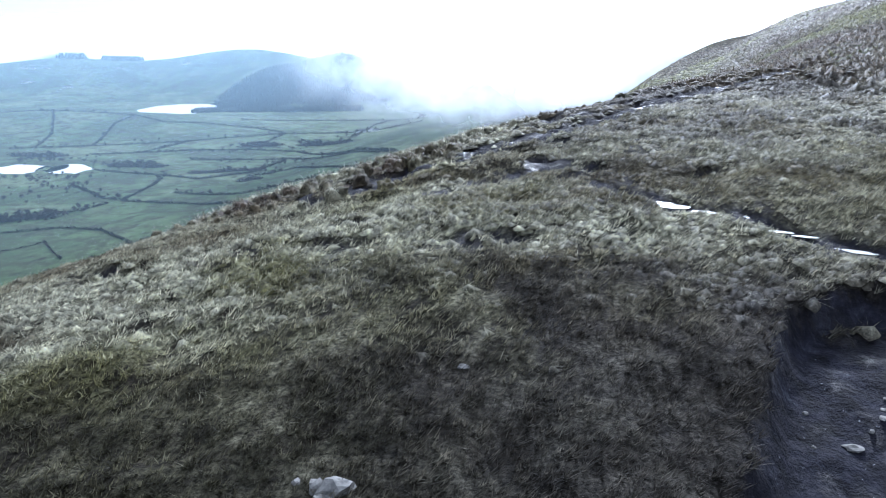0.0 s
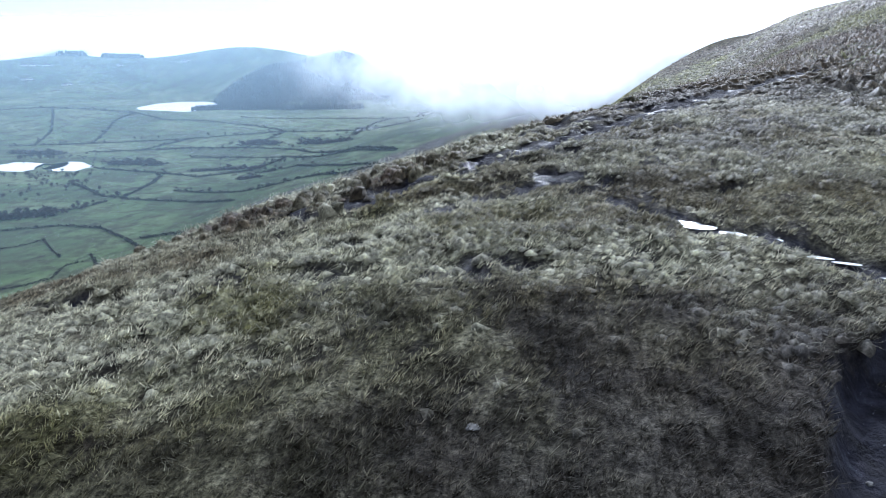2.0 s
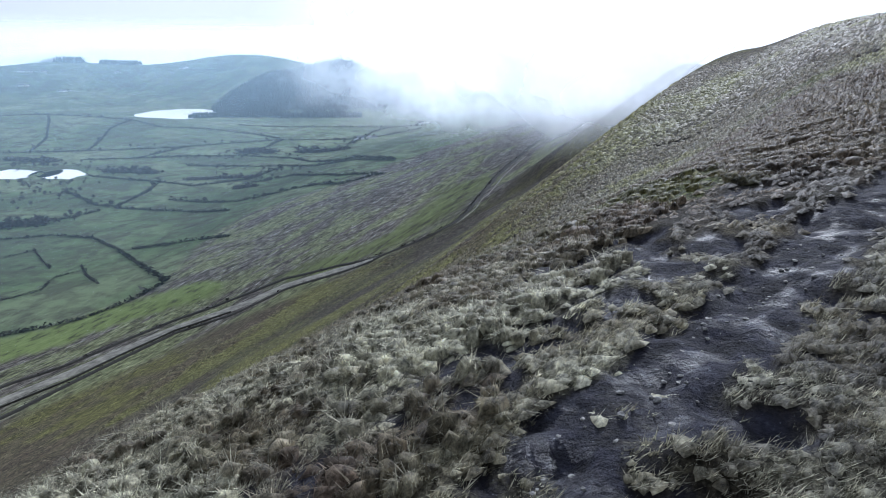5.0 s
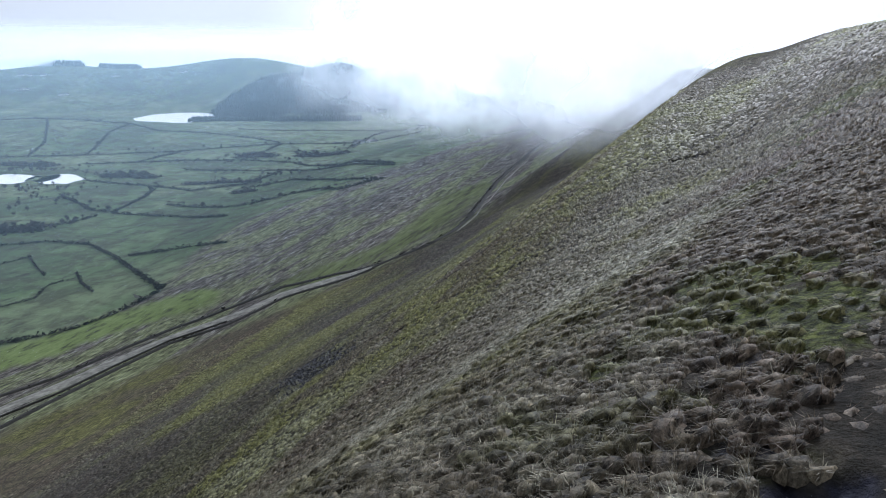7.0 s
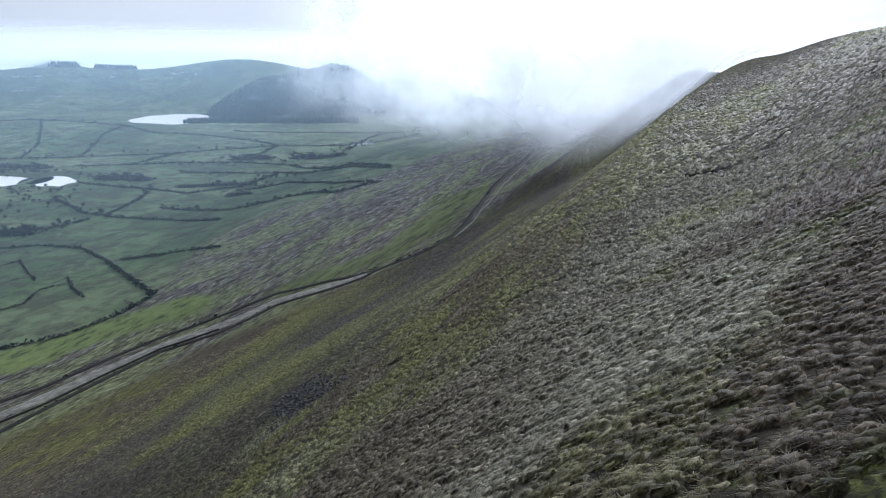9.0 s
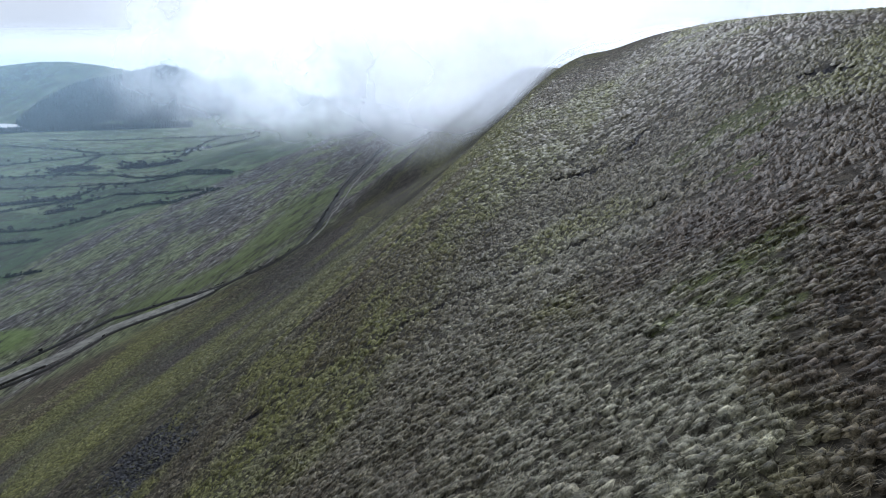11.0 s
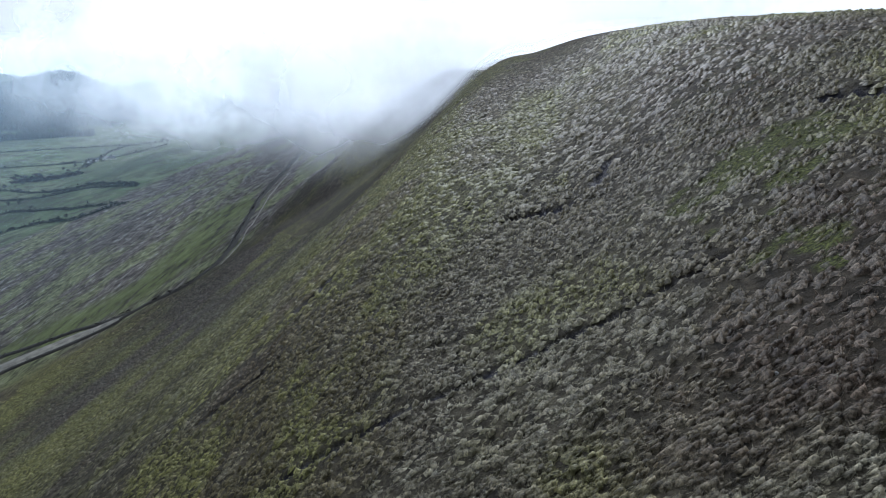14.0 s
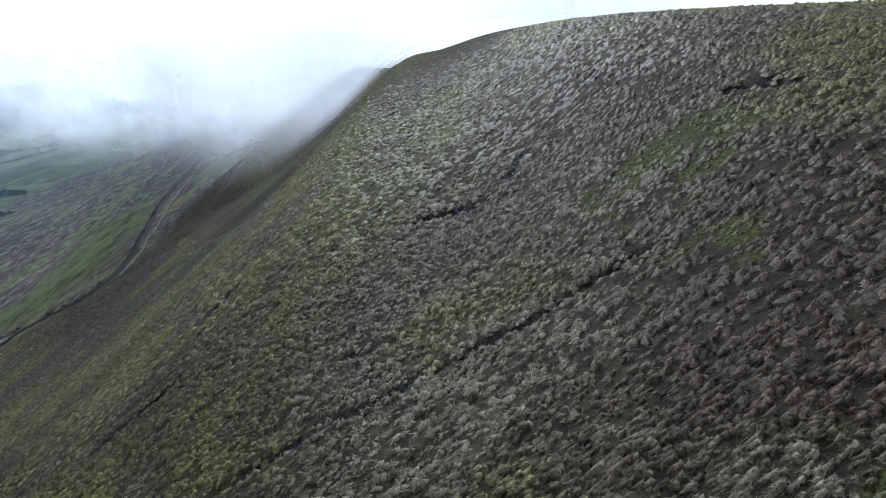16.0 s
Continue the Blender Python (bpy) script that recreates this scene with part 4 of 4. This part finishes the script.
def stone(x, y, z, size, label, k):
    ob = new("stone", STONES[k % 5])
    ob.matrix_basis = pose(x, y, z + 0.15 * size, 0, 0, (x * 97 + y * 57) % 360) @ Matrix.Scale(size, 4)
    return tagged(ob, label, "stone", group="loose stones")


for k, (x, y, size) in enumerate(((0.4, 12.6, 0.13), (7.1, 11.1, 0.14), (-2.2, 9.5, 0.09), (-1.85, 9.3, 0.2), (-1.6, 9.25, 0.22), (-1.4, 9.35, 0.15), (-1.75, 9.05, 0.16), (50.5, 139.5, 0.5), (36.5, 121.0, 0.22), (44, 118, 0.2))):
    stone(x, y, ground_at(x, y), size, "pale weathered gritstone lying in grass", k)
PEBBLES = []
for k in range(150):
    h = rng.random()
    if k < 100:
        i = 1 + h * 6
        a, b = PEAT_PATH[int(i)], PEAT_PATH[int(i) + 1]
        x, y = a[0] + (i % 1) * (b[0] - a[0]) + rng.normal(0, 0.6), a[1] + (i % 1) * (b[1] - a[1]) + rng.normal(0, 0.6)
    else:
        x, y = 5.5 + h * 3.9 + rng.normal(0, 1.0), 5 + h * 7.7 + rng.normal(0, 0.8)
    PEBBLES.append((x, y, rng.uniform(0.03, 0.08)))
HEIGHTS = land(np.array([p[0] for p in PEBBLES]), np.array([p[1] for p in PEBBLES]))
for k, ((x, y, size), z) in enumerate(zip(PEBBLES, HEIGHTS)):
    stone(x, y, float(z), size, "small pale stone embedded in black peat", k)


# ---- grass ----
def off_peat(x, y, r):
    ok = r.random(len(x)) > 1.05 * bare(x, y) - 0.02
    for p in PUDDLES:
        ok &= puddle_reach(x, y, p) > 1.25
    return ok


def grass_mesh(name, verts, tris, dry, shades, label, rounded):
    me = bpy.data.meshes.new(name)
    n = len(tris)
    me.vertices.add(len(verts)), me.loops.add(3 * n), me.polygons.add(n)
    me.vertices.foreach_set("co", np.asarray(verts, np.float32).ravel())
    me.loops.foreach_set("vertex_index", np.asarray(tris, np.int32).ravel())
    me.polygons.foreach_set("loop_start", np.arange(0, 3 * n, 3, dtype=np.int32))
    me.polygons.foreach_set("use_smooth", np.full(n, rounded))
    me.update(calc_edges=True)
    me.materials.append(m_grass)
    for key, values in zip(("pale", "green", "rust", "moss", "heath"), shades):
        mark(me, key, values)
    mark(me, "dry", dry)
    return tagged(new(name, me), label, "grass", kind="stuff")


PALE_LINE = [(-12, 15), (-5, 17.5), (2, 22), (8, 17.5), (12, 15.5)]


def sward(name, box, per_m2, blades, length, width, seed, lay, keep=None):
    """Short grass: single blades in small tufts, combed by the wind."""
    r = np.random.default_rng(seed)
    n = int((box[1] - box[0]) * (box[3] - box[2]) * per_m2)
    x, y = r.uniform(box[0], box[1], n), r.uniform(box[2], box[3], n)
    ok = off_peat(x, y, r)
    if keep is not None:
        ok &= keep(x, y, r)
    x, y = x[ok], y[ok]
    n = len(x)
    z = land(x, y)
    size = length * r.uniform(0.55, 1.35, n) * (0.6 + 0.9 * fbm(x / 3.0, y / 3.0, 77, 3))
    lean = lay + r.normal(0, 0.6, n)
    d, k = to_line(x, y, PALE_LINE)
    pale = (1 - smooth(d, 1.0, 4.5)) + 0.7 * smooth(y, 22, 30)
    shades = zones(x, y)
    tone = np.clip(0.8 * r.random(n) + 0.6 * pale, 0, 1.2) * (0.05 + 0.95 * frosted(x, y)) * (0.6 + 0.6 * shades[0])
    out, dry = [], []
    for k in range(blades):
        a = r.uniform(0, 2 * np.pi, n)
        bx, by = x + r.normal(0, 0.4, n) * size * 0.5, y + r.normal(0, 0.4, n) * size * 0.5
        l = size * r.uniform(0.6, 1.25, n)
        hx, hy = 0.75 * np.cos(lean) + 0.6 * np.cos(a), 0.75 * np.sin(lean) + 0.6 * np.sin(a)
        up = r.uniform(0.25, 0.85, n)
        w = width * r.uniform(0.6, 1.3, n)
        base = np.stack([bx, by, z - 0.04], 1)
        tip = np.stack([bx + hx * l * 0.8, by + hy * l * 0.8, z + up * l], 1)
        side = np.stack([-np.sin(a) * w, np.cos(a) * w, np.zeros(n)], 1)
        out.append(np.stack([base - side, base + side, tip], 1))
        dry.append(tone * r.uniform(0.3, 1.1, n))
    verts = np.concatenate(out).reshape(-1, 3)
    return grass_mesh(name, verts, np.arange(len(verts)).reshape(-1, 3), np.repeat(np.concatenate(dry), 3), [np.tile(np.repeat(v, 3), blades) for v in shades], "short wind-combed winter grass, brown and olive", False)


def tussocks(name, box, per_m2, sides, rings, blades, radius, height, width, seed, lay, keep=None, bleach=0.0, matted=0.85):
    """Tussock grass: shaggy domes of matted blades that sag down the slope, with loose blades hanging over."""
    r = np.random.default_rng(seed)
    n = int((box[1] - box[0]) * (box[3] - box[2]) * per_m2)
    x, y = r.uniform(box[0], box[1], n), r.uniform(box[2], box[3], n)
    ok = off_peat(x, y, r)
    if keep is not None:
        ok &= keep(x, y, r)
    x, y = x[ok], y[ok]
    ok = r.random(len(x)) > 0.55 * zones(x, y)[3]
    x, y = x[ok], y[ok]
    n = len(x)
    z = land(x, y)
    gx, gy = (broad(x + 0.5, y) - broad(x - 0.5, y)), (broad(x, y + 0.5) - broad(x, y - 0.5))
    size = r.uniform(0.55, 1.35, n) * (0.65 + 0.8 * fbm(x / 5.0, y / 5.0, 78, 3))
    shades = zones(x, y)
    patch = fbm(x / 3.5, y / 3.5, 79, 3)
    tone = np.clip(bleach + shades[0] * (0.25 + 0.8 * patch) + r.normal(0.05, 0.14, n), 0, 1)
    R, H = radius * size, height * size * r.uniform(0.7, 1.3, n)
    lx, ly = math.cos(lay), math.sin(lay)
    per = sides * rings + 1
    V, D = np.zeros((n, per, 3)), np.zeros((n, per))
    for ring in range(rings):
        wide, high, slip = ((1.0, -0.25, 0.25), (0.72, 0.62, 0.30))[ring]
        for k in range(sides):
            a = 2 * np.pi * k / sides + r.uniform(-0.35, 0.35, n) + 0.4 * ring
            e = R * wide * r.uniform(0.65, 1.35, n) * (0.78 if k % 2 else 1.2)
            dx, dy = e * np.cos(a) + slip * R * lx, e * np.sin(a) + slip * R * ly
            V[:, ring * sides + k] = np.stack([x + dx, y + dy, z + gx * dx + gy * dy + H * (high + r.uniform(-0.18, 0.18, n) * ring)], 1)
            D[:, ring * sides + k] = tone * matted * (0.4 if ring == 0 else r.uniform(0.6, 1.1, n))
    dx, dy = 0.35 * R * lx, 0.35 * R * ly
    V[:, -1] = np.stack([x + dx, y + dy, z + gx * dx + gy * dy + H], 1)
    D[:, -1] = tone * matted * 1.1
    faces = []
    for k in range(sides):
        j = (k + 1) % sides
        if rings == 2:
            faces += [(k, j, sides + j), (k, sides + j, sides + k)]
        top = (rings - 1) * sides
        faces.append((top + k, top + j, per - 1))
    F = (np.array(faces)[None] + (np.arange(n) * per)[:, None, None]).reshape(-1, 3)
    verts, dry = [V.reshape(-1, 3)], [D.ravel()]
    for k in range(blades):
        a = r.uniform(0, 2 * np.pi, n)
        dx, dy = np.cos(a) + 0.5 * lx, np.sin(a) + 0.5 * ly
        near, far = R * r.uniform(0.0, 0.8, n), R * r.uniform(0.8, 2.0, n)
        w = width * r.uniform(0.6, 1.4, n)
        side = np.stack([-np.sin(a) * w, np.cos(a) * w, np.zeros(n)], 1)
        low, top = H * r.uniform(0.4, 0.95, n), H * r.uniform(0.2, 1.75, n)
        base = np.stack([x + near * dx, y + near * dy, z + near * (gx * dx + gy * dy) + low], 1)
        tip = np.stack([x + far * dx, y + far * dy, z + far * (gx * dx + gy * dy) + top], 1)
        verts.append(np.stack([base - side, base + side, tip], 1).reshape(-1, 3))
        dry.append(np.repeat(np.clip(tone * r.uniform(0.6, 1.3, n), 0, 1), 3))
    loose = np.arange(3 * n * blades).reshape(-1, 3) + n * per
    return grass_mesh(name, np.concatenate(verts), np.concatenate([F, loose]), np.concatenate(dry), [np.concatenate([np.repeat(v, per), np.tile(np.repeat(v, 3), blades)]) for v in shades], "pale dead tussock grass sagging down the slope", True)



def fade_near(x, y, r):
    d, k = to_line(x, y, TUSSOCK_LINE)
    s, u = slope_coords(x, y)
    steep = np.maximum(smooth(s, -5, -3), smooth(u, 34, 46))
    return r.random(len(x)) < (1 - smooth(d, 20, 36)) * steep


def fade_mid(x, y, r):
    d, k = to_line(x, y, TUSSOCK_LINE)
    return r.random(len(x)) < (1 - smooth(d, 90, 125)) * smooth(d, 18, 34)


def fade_far(x, y, r):
    d, k = to_line(x, y, TUSSOCK_LINE)
    return r.random(len(x)) < (1 - smooth(d, 200, 320)) * smooth(d, 90, 125)


def fade_low(x, y, r):
    """The lower fell side, down to the track."""
    d, k = to_line(x, y, TUSSOCK_LINE)
    s, u = slope_coords(x, y)
    return r.random(len(x)) < smooth(d, 170, 260) * smooth(s, 40, 80) * (1 - smooth(s - np.interp(u, [0, 280, 420, 510, 560, 700], [470, 430, 390, 335, 270, 235]), -60, -25))


def pale_ground(x, y, r):
    d, k = to_line(x, y, PALE_LINE)
    return r.random(len(x)) < frosted(x, y) * ((1 - smooth(d + 5 * (fbm(x / 3, y / 3, 46, 3) - 0.5), 1.0, 4.0)) + 0.95 * smooth(y, 23, 30) + 0.05)


def verge(x, y, r):
    """The strip of long grass between the peat path and the steep side."""
    s, u = slope_coords(x, y)
    ragged = 3 * (fbm(x / 2, y / 2, 48, 3) - 0.5)
    return r.random(len(x)) < smooth(s + ragged, -4.6, -3.2) * (1 - smooth(s + ragged, 6, 12)) * smooth(u, 2, 9) * (1 - smooth(u, 34, 48))


def beyond_path(x, y, r):
    """Low hummocks on the flat ground above the path."""
    s, u = slope_coords(x, y)
    return (r.random(len(x)) < smooth(-s, 4, 6) * (1 - smooth(u, 36, 50))) & ((y > 42) | (x > 12))


sward("fell_grass", (-17, 19, 6, 38), 42, 9, 0.20, 0.016, 1, -0.6)
tussocks("tussock_grass", (-19, 24, 12, 42), 15, 6, 1, 9, 0.17, 0.09, 0.0075, 5, -0.4, pale_ground, 0.09, 0.85)
tussocks("tussock_grass", (4, 42, 32, 66), 7, 6, 1, 8, 0.21, 0.11, 0.009, 9, -0.4, beyond_path, 0.03, 0.8)
tussocks("tussock_grass", (-24, 16, 18, 66), 4.5, 6, 2, 26, 0.24, 0.30, 0.010, 7, 2.7, verge, 0.10, 0.55)
tussocks("tussock_grass", (-32, 42, 38, 138), 4.3, 6, 2, 18, 0.36, 0.27, 0.015, 2, 2.7, fade_near, 0.02, 0.55)
tussocks("tussock_grass", (-110, 150, 20, 240), 1.75, 6, 1, 6, 0.42, 0.34, 0.036, 3, 2.7, fade_mid, 0.0, 0.6)
tussocks("tussock_grass", (-190, 60, 180, 640), 0.38, 5, 1, 1, 1.05, 0.5, 0.12, 8, 2.7, fade_low, 0.04)
tussocks("tussock_grass", (-230, 290, 40, 430), 0.40, 6, 1, 1, 0.80, 0.45, 0.08, 4, 2.7, fade_far, 0.02, 0.7)
sward("fell_grass", (19, 42, 6, 60), 4, 8, 0.22, 0.014, 6, 0.4)
# dark scree on the lower slope
r = np.random.default_rng(9)
n = 2600
h, off = r.random(n), r.normal(0, 1, n)
x, y = -26 - 14 * h + off * 3.2, 178 + 44 * h + off * 2.5
z = land(x, y)
c = np.stack([x, y, z + 0.1], 1)
tris = np.concatenate([c[:, None, :] + r.normal(0, 0.30, (n, 3, 3)) * (1, 1, 0.6) for _ in range(5)])
tagged(new("scree", tri_soup("scree", tris, m_scree)), "patch of dark loose scree on the slope", "scree", kind="stuff")
